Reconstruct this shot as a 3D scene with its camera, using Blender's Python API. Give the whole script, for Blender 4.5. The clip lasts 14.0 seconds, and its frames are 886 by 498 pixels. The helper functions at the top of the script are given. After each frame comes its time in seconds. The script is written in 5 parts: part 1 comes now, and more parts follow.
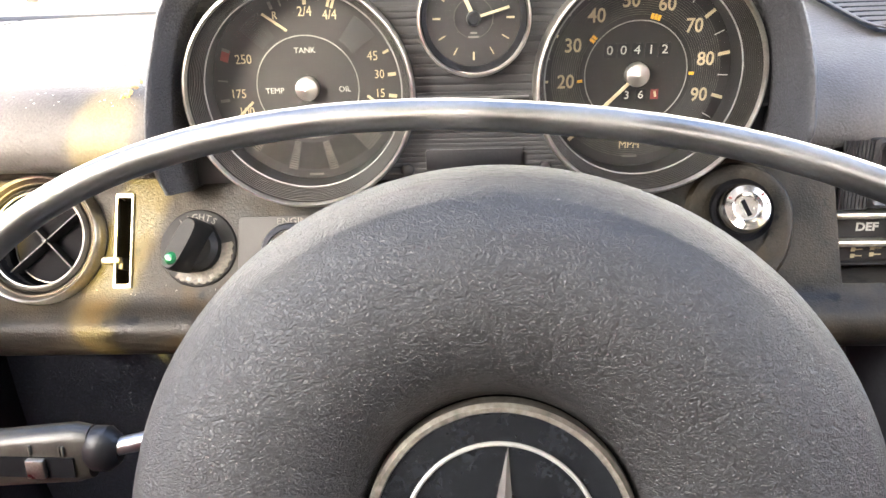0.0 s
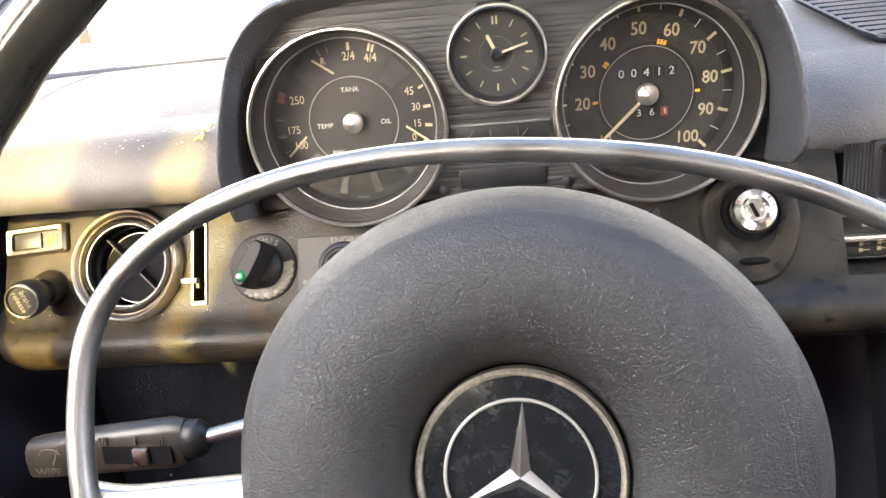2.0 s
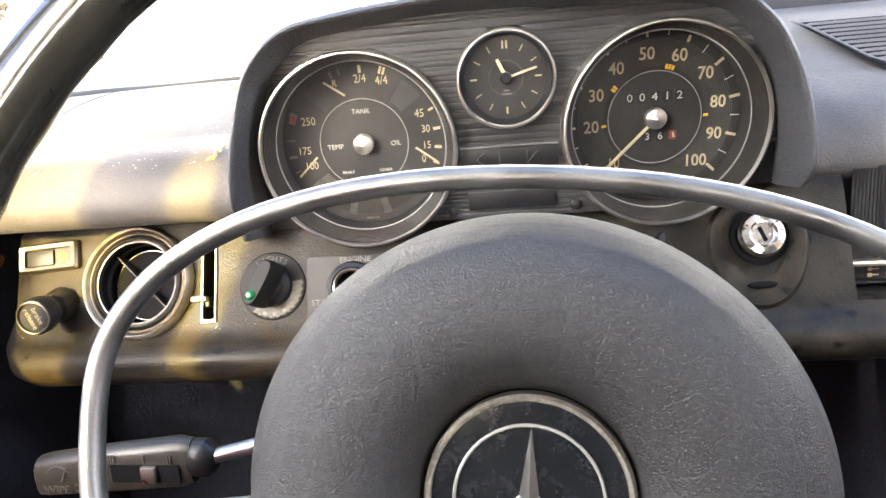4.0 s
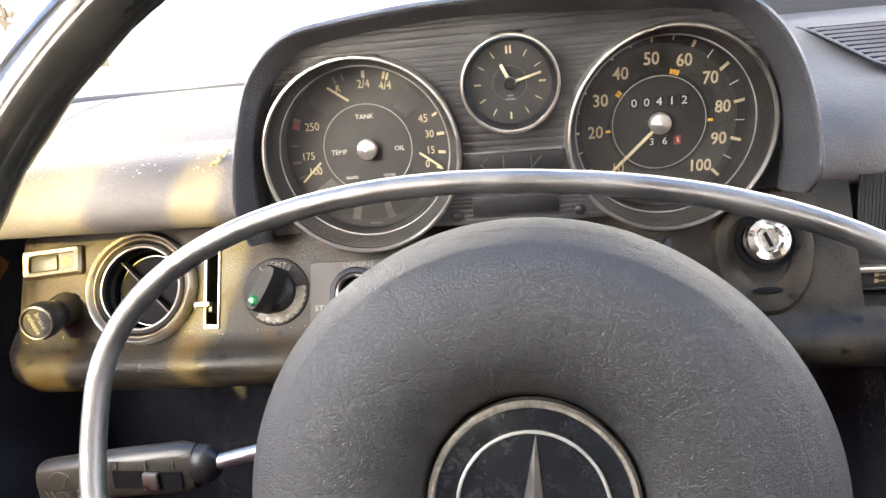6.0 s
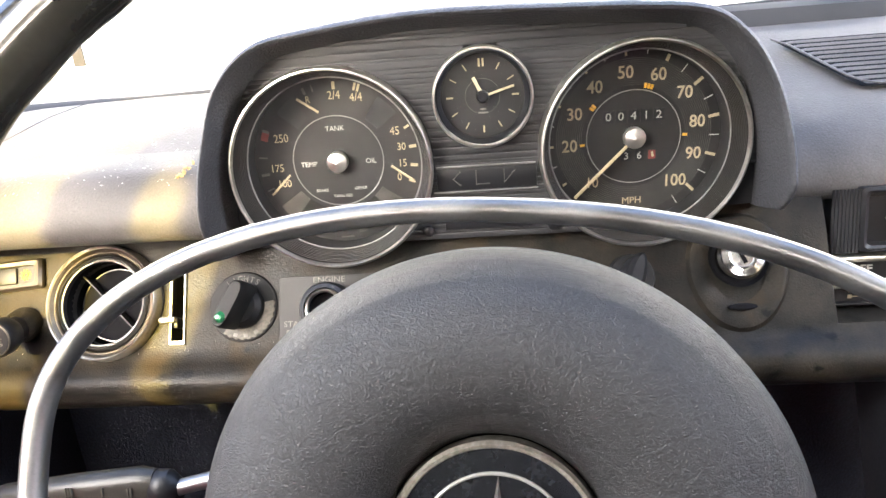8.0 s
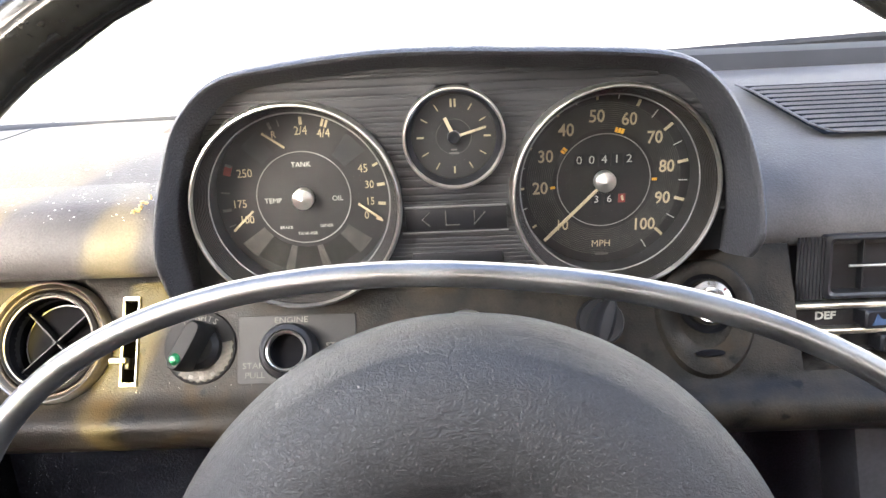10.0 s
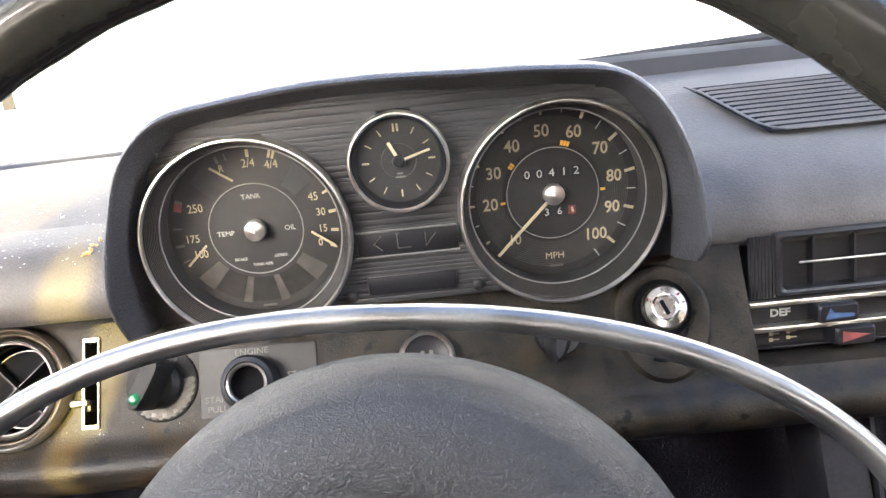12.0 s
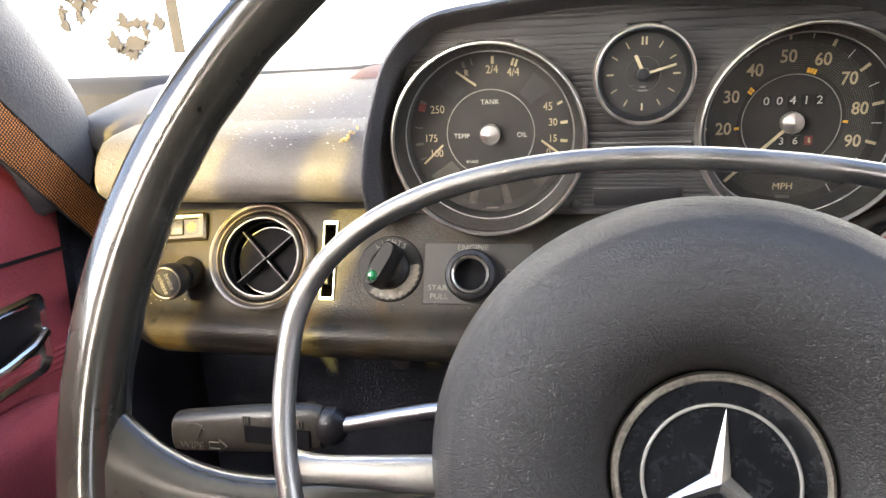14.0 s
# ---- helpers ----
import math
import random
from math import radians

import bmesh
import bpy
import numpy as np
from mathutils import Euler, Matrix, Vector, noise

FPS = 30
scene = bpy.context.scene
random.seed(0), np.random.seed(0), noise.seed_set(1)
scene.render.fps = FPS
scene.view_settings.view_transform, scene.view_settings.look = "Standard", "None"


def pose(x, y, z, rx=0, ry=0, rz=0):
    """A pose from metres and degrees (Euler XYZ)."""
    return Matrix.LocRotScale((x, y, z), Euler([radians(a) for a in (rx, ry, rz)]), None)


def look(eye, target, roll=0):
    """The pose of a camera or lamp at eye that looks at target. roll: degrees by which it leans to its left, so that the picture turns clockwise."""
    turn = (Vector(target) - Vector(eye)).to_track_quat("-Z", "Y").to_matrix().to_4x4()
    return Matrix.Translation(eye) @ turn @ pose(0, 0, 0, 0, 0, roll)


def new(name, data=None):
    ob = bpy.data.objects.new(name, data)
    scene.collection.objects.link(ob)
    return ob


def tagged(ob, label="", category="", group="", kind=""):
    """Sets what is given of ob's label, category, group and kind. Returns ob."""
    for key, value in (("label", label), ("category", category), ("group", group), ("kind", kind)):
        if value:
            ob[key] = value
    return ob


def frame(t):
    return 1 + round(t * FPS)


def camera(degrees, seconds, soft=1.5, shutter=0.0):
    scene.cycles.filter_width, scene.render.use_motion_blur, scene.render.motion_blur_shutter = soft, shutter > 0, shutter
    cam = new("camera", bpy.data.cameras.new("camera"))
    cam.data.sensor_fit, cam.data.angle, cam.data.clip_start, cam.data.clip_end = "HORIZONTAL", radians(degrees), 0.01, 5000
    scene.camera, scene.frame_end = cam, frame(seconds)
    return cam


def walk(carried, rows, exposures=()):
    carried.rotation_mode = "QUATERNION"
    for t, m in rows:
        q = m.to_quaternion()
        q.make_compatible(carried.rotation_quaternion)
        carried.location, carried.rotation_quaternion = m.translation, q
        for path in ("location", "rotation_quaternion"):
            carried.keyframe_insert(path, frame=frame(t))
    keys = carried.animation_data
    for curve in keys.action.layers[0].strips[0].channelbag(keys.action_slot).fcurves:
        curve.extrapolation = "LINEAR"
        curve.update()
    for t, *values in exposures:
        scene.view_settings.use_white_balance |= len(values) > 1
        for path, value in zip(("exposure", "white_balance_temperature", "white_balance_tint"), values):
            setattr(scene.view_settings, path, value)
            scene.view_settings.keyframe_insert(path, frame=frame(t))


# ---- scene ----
cam = camera(65.3, 14.0)
PATH = [
    (0, (-0.0006, 0.0654, 1.0145), (-0.0802, 1.9869, 0.4654), -1.65),
    (0.5, (0.0059, 0.0311, 1.0078), (-0.1232, 1.9462, 0.4460), -1.81),
    (1, (0.0093, 0.0214, 0.9972), (-0.1476, 1.9304, 0.4220), -2.08),
    (1.5, (0.0023, 0.0130, 1.0127), (-0.1784, 1.9392, 0.5058), -3.09),
    (2, (0.0066, 0.0222, 1.0236), (-0.1998, 1.9480, 0.5250), -4.98),
    (2.5, (0.0034, 0.0199, 1.0236), (-0.2216, 1.9458, 0.5335), -4.87),
    (3, (0.0058, 0.0228, 1.0264), (-0.2072, 1.9542, 0.5527), -4.19),
    (3.5, (0.0058, 0.0205, 1.0264), (-0.2098, 1.9550, 0.5668), -4.42),
    (6, (0.0057, 0.0219, 1.0257), (-0.2266, 1.9610, 0.5946), -4.58),
    (6.5, (0.0060, 0.0225, 1.0231), (-0.2259, 1.9613, 0.5904), -4.55),
    (7, (0.0032, 0.0232, 1.0235), (-0.2244, 1.9613, 0.5855), -4.27),
    (7.5, (0.0087, 0.0291, 1.0251), (-0.2055, 1.9696, 0.5909), -4.50),
    (8, (0.0107, 0.0317, 1.0312), (-0.1673, 1.9768, 0.6015), -4.13),
    (8.2, (0.0116, 0.0329, 1.0297), (-0.1604, 1.9792, 0.6027), -4.25),
    (10.3, (0.0053, 0.0494, 1.0415), (-0.0356, 2.0146, 0.6720), -2.48),
    (10.5, (0.0104, 0.0539, 1.0396), (-0.0220, 2.0173, 0.6602), -2.58),
    (11, (0.0132, 0.0523, 1.0400), (-0.0121, 2.0139, 0.6508), -2.59),
    (11.5, (0.0236, 0.0500, 1.0465), (0.0310, 2.0128, 0.6627), -5.32),
    (12, (0.0276, 0.0427, 1.0483), (-0.0025, 2.0097, 0.6876), -5.98),
    (12.5, (0.0230, 0.0364, 1.0507), (-0.0624, 2.0059, 0.7134), -4.68),
    (13, (0.0104, 0.0410, 1.0413), (-0.0878, 2.0086, 0.6967), -3.29),
    (13.5, (-0.0412, 0.0251, 1.0266), (-0.3107, 1.9686, 0.6389), -0.41),
    (14, (-0.0327, 0.0084, 1.0202), (-0.4133, 1.9252, 0.5947), -1.88),
]
# the dash is laid out on its own axes, with upright dials; LEVEL leans the whole car interior back
LEVEL = pose(0, 0, 0, -8, 0, 0)
EXPOSURES = [(0, 4.22, 6500, 10), (1.5, 3.98, 6400, 10), (8, 3.88, 6250, 10), (10.5, 3.75, 6100, 10), (11.5, 3.76, 6100, 10), (13, 3.52, 6200, 10), (14, 3.48, 6300, 10)]
walk(cam, [(t, LEVEL @ look(eye, target, roll)) for t, eye, target, roll in PATH], EXPOSURES)

# ---- light ----
SUN_WAY = Vector((0.21, 0.93, -0.31)).normalized()   # the way the sunlight travels, along the dash's own axes
world = bpy.data.worlds.new("world")
scene.world = world
world.use_nodes = True
wn = world.node_tree.nodes
sky = wn.new("ShaderNodeTexSky")
sky.sky_type, sky.sun_disc = "NISHITA", False
sky.air_density, sky.dust_density = 0.7, 5.0
sun_at = -(LEVEL.to_3x3() @ SUN_WAY)
sky.sun_elevation = math.asin(sun_at.z)
sky.sun_rotation = math.atan2(sun_at.x, sun_at.y)
world.node_tree.links.new(sky.outputs[0], wn["Background"].inputs[0])
wn["Background"].inputs[1].default_value = 0.15
sun = new("sun", bpy.data.lights.new("sun", "SUN"))
sun.data.energy, sun.data.angle, sun.data.color = 1.42, radians(0.5), (1.0, 0.73, 0.15)
sun.matrix_basis = look(-SUN_WAY * 3, (0, 0, 0))

pane = new("left_fill_lamp", bpy.data.lights.new("left_fill_lamp", "AREA"))   # fill lamp added in the driver's window, on top of the sky
pane.data.shape, pane.data.size, pane.data.size_y, pane.data.energy, pane.data.color = "RECTANGLE", 0.50, 0.37, 0.90, (1.0, 0.95, 0.86)
pane.matrix_basis = look((-0.435, -0.11, 1.185), (0.5, -0.41, 0.95))

far = new("right_fill_lamp", bpy.data.lights.new("right_fill_lamp", "AREA"))   # fill lamp added by the passenger's window to brighten the right dash pad
far.data.shape, far.data.size, far.data.size_y, far.data.energy, far.data.color = "RECTANGLE", 0.45, 0.15, 1.1, (0.97, 0.98, 1.0)
far.matrix_basis = look((1.10, 0.06, 1.31), (0.35, 0.46, 1.02))

# ---- materials ----
def total_sum(tree, a, b):
    node = tree.nodes.new("ShaderNodeMath")
    tree.links.new(a, node.inputs[0])
    tree.links.new(b, node.inputs[1])
    return node.outputs[0]


def stain(mat, colour, scale, lo, hi):
    """Blots of another colour over a material, where a noise passes lo."""
    tree = mat.node_tree
    n, link = tree.nodes, tree.links.new
    b = n["Principled BSDF"]
    old = b.inputs["Base Color"].links[0].from_socket
    co, noise, ramp, mix = n.new("ShaderNodeTexCoord"), n.new("ShaderNodeTexNoise"), n.new("ShaderNodeMapRange"), n.new("ShaderNodeMix")
    noise.inputs["Scale"].default_value, noise.inputs["Detail"].default_value = scale, 5
    link(co.outputs["Object"], noise.inputs["Vector"])
    ramp.inputs["From Min"].default_value, ramp.inputs["From Max"].default_value = lo, hi
    link(noise.outputs["Fac"], ramp.inputs["Value"])
    mix.data_type = "RGBA"
    mix.inputs["B"].default_value = (*colour, 1)
    link(ramp.outputs[0], mix.inputs["Factor"])
    link(old, mix.inputs["A"])
    link(mix.outputs["Result"], b.inputs["Base Color"])


def material(name, colour, rough=0.5, metal=0.0, spread=0.0, grain=0.0, scale=60.0, bump=0.0, coat=0.0, second=None, patch=6.0,
             rough_spread=0.0, stretch=(1, 1, 1), ior=1.45, leather=0.0, leather_scale=500.0, sheen=0.0, weave=0.0, crease=0.0):
    """A node material: two noises, one fine (grain) and one broad (stains, wear), move colour, gloss and relief."""
    m = bpy.data.materials.new(name)
    m.use_nodes = True
    nt, n = m.node_tree, m.node_tree.nodes
    b, link = n["Principled BSDF"], nt.links.new
    b.inputs["Roughness"].default_value, b.inputs["Metallic"].default_value = rough, metal
    b.inputs["Coat Weight"].default_value = coat
    b.inputs["IOR"].default_value = ior
    b.inputs["Sheen Weight"].default_value, b.inputs["Sheen Roughness"].default_value = sheen, 0.45
    co = n.new("ShaderNodeTexCoord")
    mp = n.new("ShaderNodeMapping")
    mp.inputs["Scale"].default_value = stretch
    link(co.outputs["Object"], mp.inputs["Vector"])
    fine, broad = n.new("ShaderNodeTexNoise"), n.new("ShaderNodeTexNoise")
    for t, sc in ((fine, scale), (broad, patch)):
        t.inputs["Scale"].default_value, t.inputs["Detail"].default_value = sc, 4.0
        link(mp.outputs[0], t.inputs["Vector"])
    dark = tuple(c * (1 - spread) for c in colour)
    light = second or tuple(min(1, c * (1 + spread)) for c in colour)
    ramp = n.new("ShaderNodeValToRGB")
    ramp.color_ramp.elements[0].position, ramp.color_ramp.elements[1].position = 0.38, 0.68
    ramp.color_ramp.elements[0].color, ramp.color_ramp.elements[1].color = (*dark, 1), (*light, 1)
    link(broad.outputs["Fac"], ramp.inputs["Fac"])
    mix = n.new("ShaderNodeMix")
    mix.data_type, mix.blend_type = "RGBA", "MULTIPLY"
    mix.inputs["Factor"].default_value = 1.0
    gr = n.new("ShaderNodeMapRange")
    gr.inputs["From Min"].default_value, gr.inputs["From Max"].default_value = 0.3, 0.7
    gr.inputs["To Min"].default_value, gr.inputs["To Max"].default_value = 1 - grain, 1 + grain
    link(fine.outputs["Fac"], gr.inputs["Value"])
    link(ramp.outputs[0], mix.inputs["A"])
    link(gr.outputs[0], mix.inputs["B"])
    link(mix.outputs["Result"], b.inputs["Base Color"])
    if rough_spread:
        rr = n.new("ShaderNodeMapRange")
        rr.inputs["From Min"].default_value, rr.inputs["From Max"].default_value = 0.35, 0.65
        rr.inputs["To Min"].default_value, rr.inputs["To Max"].default_value = max(0.02, rough - rough_spread), min(1, rough + rough_spread)
        link(broad.outputs["Fac"], rr.inputs["Value"])
        link(rr.outputs[0], b.inputs["Roughness"])
    height = None
    if bump:
        height = fine.outputs["Fac"]
    if leather:
        warp = n.new("ShaderNodeTexNoise")
        warp.inputs["Scale"].default_value, warp.inputs["Detail"].default_value = leather_scale * 0.35, 3
        link(co.outputs["Object"], warp.inputs["Vector"])
        add = n.new("ShaderNodeMix")
        add.data_type, add.blend_type = "RGBA", "LINEAR_LIGHT"
        add.inputs["Factor"].default_value = 1.2 / leather_scale
        link(mp.outputs[0], add.inputs["A"])
        link(warp.outputs["Color"], add.inputs["B"])
        vor = n.new("ShaderNodeTexVoronoi")
        vor.feature = "SMOOTH_F1"
        vor.inputs["Scale"].default_value = leather_scale
        link(add.outputs["Result"], vor.inputs["Vector"])
        height = vor.outputs["Distance"]
    if crease:
        # a wrinkled hide: a twisted fine grain, with a few long thin folds across it
        hide = n.new("ShaderNodeTexNoise")
        hide.inputs["Scale"].default_value, hide.inputs["Detail"].default_value = crease, 3.5
        hide.inputs["Roughness"].default_value, hide.inputs["Distortion"].default_value = 0.58, 1.6
        link(mp.outputs[0], hide.inputs["Vector"])
        bend = n.new("ShaderNodeTexNoise")
        bend.inputs["Scale"].default_value, bend.inputs["Detail"].default_value = crease * 0.12, 5
        link(co.outputs["Object"], bend.inputs["Vector"])
        add = n.new("ShaderNodeMix")
        add.data_type, add.blend_type = "RGBA", "LINEAR_LIGHT"
        add.inputs["Factor"].default_value = 4.2 / crease
        link(mp.outputs[0], add.inputs["A"])
        link(bend.outputs["Color"], add.inputs["B"])
        cell = n.new("ShaderNodeTexVoronoi")
        cell.feature = "DISTANCE_TO_EDGE"
        cell.inputs["Scale"].default_value = crease * 0.05
        link(add.outputs["Result"], cell.inputs["Vector"])
        fold = n.new("ShaderNodeMapRange")
        fold.interpolation_type = "SMOOTHSTEP"
        fold.inputs["From Max"].default_value, fold.inputs["To Max"].default_value = 0.030, 0.16
        link(cell.outputs["Distance"], fold.inputs["Value"])
        height = total_sum(nt, hide.outputs["Fac"], fold.outputs[0])
        bump = 0.00062
    if height:
        bp = n.new("ShaderNodeBump")
        bp.inputs["Strength"].default_value, bp.inputs["Distance"].default_value = 1.0, (leather or bump)
        if leather:
            bp.invert = True
        link(height, bp.inputs["Height"])
        link(bp.outputs[0], b.inputs["Normal"])
    if weave:
        lie = n.new("ShaderNodeMapping")
        lie.inputs["Rotation"].default_value = (radians(45), 0, 0)
        link(co.outputs["Object"], lie.inputs["Vector"])
        waves = []
        for axis in ("Y", "Z"):
            w = n.new("ShaderNodeTexWave")
            w.wave_type, w.bands_direction = "BANDS", axis
            w.inputs["Scale"].default_value, w.inputs["Distortion"].default_value = weave, 0.25
            link(lie.outputs[0], w.inputs["Vector"])
            waves.append(w)
        mul = n.new("ShaderNodeMath")
        mul.operation = "MULTIPLY"
        link(waves[0].outputs["Fac"], mul.inputs[0])
        link(waves[1].outputs["Fac"], mul.inputs[1])
        shade = n.new("ShaderNodeMix")
        shade.data_type, shade.blend_type = "RGBA", "MULTIPLY"
        shade.inputs["Factor"].default_value = 1.0
        wr = n.new("ShaderNodeMapRange")
        wr.inputs["From Min"].default_value, wr.inputs["From Max"].default_value = 0.06, 0.5
        wr.inputs["To Min"].default_value, wr.inputs["To Max"].default_value = 0.02, 1.3
        link(mul.outputs[0], wr.inputs["Value"])
        link(mix.outputs["Result"], shade.inputs["A"])
        link(wr.outputs[0], shade.inputs["B"])
        link(shade.outputs["Result"], b.inputs["Base Color"])
    return m


PAD = material("padded_vinyl", (0.090, 0.084, 0.077), 0.50, spread=0.25, grain=0.15, scale=900, patch=14, leather=0.0003, leather_scale=760, rough_spread=0.08, sheen=0.03, ior=1.33)
PAD.node_tree.nodes["Principled BSDF"].inputs["Specular IOR Level"].default_value = 0.35
HOOD = material("hood_vinyl", (0.054, 0.053, 0.055), 0.48, spread=0.2, grain=0.15, scale=900, patch=12, leather=0.0005, leather_scale=760)
FASCIA = material("fascia_plastic", (0.0175, 0.0162, 0.0138), 0.44, spread=0.35, grain=0.18, scale=900, patch=34, second=(0.034, 0.028, 0.019), rough_spread=0.12, leather=0.00018, leather_scale=1000)
stain(FASCIA, (0.034, 0.023, 0.010), 27, 0.58, 0.70)
stain(FASCIA, (0.005, 0.0045, 0.004), 85, 0.63, 0.70)
FASCIA.node_tree.nodes["Principled BSDF"].inputs["Specular IOR Level"].default_value = 0.20
LEATHER = material("wheel_leather", (0.0170, 0.0167, 0.0170), 0.45, spread=0.15, grain=0.1, scale=700, patch=14, crease=950.0, rough_spread=0.06, stretch=(0.9, 1.15, 1))
LEATHER.node_tree.nodes["Principled BSDF"].inputs["Specular IOR Level"].default_value = 0.65
RIBBED = material("ribbed_panel", (0.034, 0.0335, 0.034), 0.5, spread=0.35, grain=0.2, scale=240, patch=40, stretch=(0.15, 1, 1), bump=0.0003)
CHROME = material("chrome", (0.80, 0.78, 0.74), 0.18, metal=1.0, spread=0.06, grain=0.05, scale=900, patch=60, rough_spread=0.06)
WORN = material("worn_chrome", (0.78, 0.75, 0.69), 0.26, metal=1.0, spread=0.08, grain=0.06, scale=700, patch=160, rough_spread=0.06)
DULL = material("dull_chrome", (0.30, 0.29, 0.27), 0.34, metal=1.0, spread=0.15, grain=0.15, scale=800, patch=130, rough_spread=0.10)
BEZEL = material("bezel_chrome", (0.66, 0.63, 0.56), 0.36, metal=1.0, spread=0.10, grain=0.14, scale=1400, patch=160, rough_spread=0.06)
AGED = material("aged_metal", (0.17, 0.15, 0.12), 0.40, metal=1.0, spread=0.2, grain=0.06, scale=500, patch=60)
SATIN = material("satin_steel", (0.35, 0.35, 0.35), 0.38, metal=1.0, spread=0.06, grain=0.05, scale=900, patch=40, rough_spread=0.06)
HORN = material("brushed_horn_ring", (0.27, 0.265, 0.255), 0.42, metal=1.0, spread=0.08, grain=0.06, scale=900, patch=60, rough_spread=0.08)
RING = material("pale_ring", (0.25, 0.243, 0.225), 0.30, spread=0.12, patch=200, coat=0.3)
SPUN = material("spun_metal", (0.80, 0.77, 0.70), 0.36, metal=1.0, spread=0.05, patch=200)
spin = SPUN.node_tree.nodes.new("ShaderNodeTangent")      # turned in a lathe: the gloss runs in wedges
spin.direction_type, spin.axis = "RADIAL", "Z"
SPUN.node_tree.links.new(spin.outputs[0], SPUN.node_tree.nodes["Principled BSDF"].inputs["Tangent"])
SPUN.node_tree.nodes["Principled BSDF"].inputs["Anisotropic"].default_value = 0.9
SPUN.node_tree.nodes["Principled BSDF"].inputs["Anisotropic Rotation"].default_value = 0.25
SPUN.node_tree.nodes["Principled BSDF"].inputs["Anisotropic"].default_value = 0.6
_t = SPUN.node_tree.nodes.new("ShaderNodeTangent")
_t.direction_type, _t.axis = "RADIAL", "Z"
SPUN.node_tree.links.new(_t.outputs[0], SPUN.node_tree.nodes["Principled BSDF"].inputs["Tangent"])
BAKELITE = material("black_bakelite", (0.025, 0.0235, 0.0185), 0.20, spread=0.2, grain=0.1, scale=300, patch=30, coat=0.4, rough_spread=0.08)
BLACK = material("black_plastic", (0.010, 0.010, 0.011), 0.42, spread=0.2, grain=0.1, scale=500, patch=40, bump=0.0001)
# near-black: paints shade into slots and recesses; the shutter's own colour
DARK = material("shade_black", (0.006, 0.006, 0.007), 0.8, spread=0.2, patch=20)
DARK.node_tree.nodes["Principled BSDF"].inputs["Specular IOR Level"].default_value = 0.08
DIAL = material("dial_face", (0.023, 0.0215, 0.0195), 0.55, spread=0.15, grain=0.06, scale=900, patch=60)
GROOVE = material("grooved_ring", (0.021, 0.018, 0.0145), 0.48, spread=0.25, patch=60)
CREAM = material("cream_print", (0.46, 0.38, 0.235), 0.6, spread=0.08, patch=200)
WHITE = material("white_print", (0.46, 0.45, 0.41), 0.6, spread=0.05, patch=200)
ORANGE = material("orange_print", (0.80, 0.42, 0.04), 0.6, spread=0.08, patch=200)
RED = material("red_print", (0.19, 0.036, 0.030), 0.5, spread=0.1, patch=200)
FADED_RED = material("faded_red", (0.20, 0.055, 0.05), 0.45, spread=0.15, patch=150)
BLUE = material("faded_blue", (0.05, 0.09, 0.17), 0.45, spread=0.15, patch=150)
GREEN = material("green_lens", (0.02, 0.16, 0.06), 0.12, coat=0.6, spread=0.1, patch=200)
LENS = material("smoked_lens", (0.034, 0.032, 0.029), 0.25, spread=0.1, patch=150)
FANS = material("ribbed_divider", (0.085, 0.078, 0.066), 0.5, spread=0.25, patch=150)
FAN = material("ribbed_fan", (0.16, 0.145, 0.12), 0.45, spread=0.2, patch=150)
GREYPLATE = material("grey_plate", (0.015, 0.0145, 0.014), 0.46, spread=0.25, grain=0.1, scale=500, patch=40, bump=0.0001)
def thin_glass(name, gloss, rough):
    """A thin pane: light goes straight through, a little is mirrored."""
    m = bpy.data.materials.new(name)
    m.use_nodes = True
    n, link = m.node_tree.nodes, m.node_tree.links.new
    n.remove(n["Principled BSDF"])
    clear, shine, mix = n.new("ShaderNodeBsdfTransparent"), n.new("ShaderNodeBsdfGlossy"), n.new("ShaderNodeMixShader")
    shine.inputs["Roughness"].default_value, mix.inputs[0].default_value = rough, gloss
    link(clear.outputs[0], mix.inputs[1])
    link(shine.outputs[0], mix.inputs[2])
    link(mix.outputs[0], n["Material Output"].inputs["Surface"])
    return m


GLASS = thin_glass("dial_glass", 0.010, 0.30)
WIND = thin_glass("windscreen_glass", 0.03, 0.02)
PILLAR = material("grey_vinyl", (0.088, 0.089, 0.095), 0.5, spread=0.15, grain=0.15, scale=700, patch=9, leather=0.0004, leather_scale=640)
MAROON = material("maroon_leather", (0.300, 0.058, 0.066), 0.42, spread=0.25, grain=0.12, scale=500, patch=10, leather=0.0004, leather_scale=420, rough_spread=0.08)
WEB = material("orange_webbing", (0.44, 0.165, 0.038), 0.75, spread=0.15, grain=0.2, scale=900, patch=50, weave=165.0)
BODY = material("car_paint", (0.60, 0.58, 0.52), 0.25, spread=0.1, grain=0.06, scale=200, patch=4, coat=0.6)
RUBBER = material("black_rubber", (0.013, 0.013, 0.014), 0.75, spread=0.2, patch=20)
LINING = material("headlining", (0.54, 0.55, 0.55), 0.85, spread=0.08, grain=0.1, scale=700, patch=5)
CARPET = material("dark_carpet", (0.010, 0.0125, 0.021), 0.95, spread=0.25, grain=0.4, scale=500, patch=8, bump=0.001)
KNEE = material("dark_trim_board", (0.050, 0.053, 0.062), 0.6, spread=0.2, grain=0.15, scale=400, patch=8)
GROUND = material("pale_gravel", (0.37, 0.41, 0.48), 0.9, spread=0.2, grain=0.25, scale=30, patch=0.4, bump=0.01)
WALLPAINT = material("white_render", (0.50, 0.55, 0.66), 0.85, spread=0.05, grain=0.04, scale=20, patch=0.6)
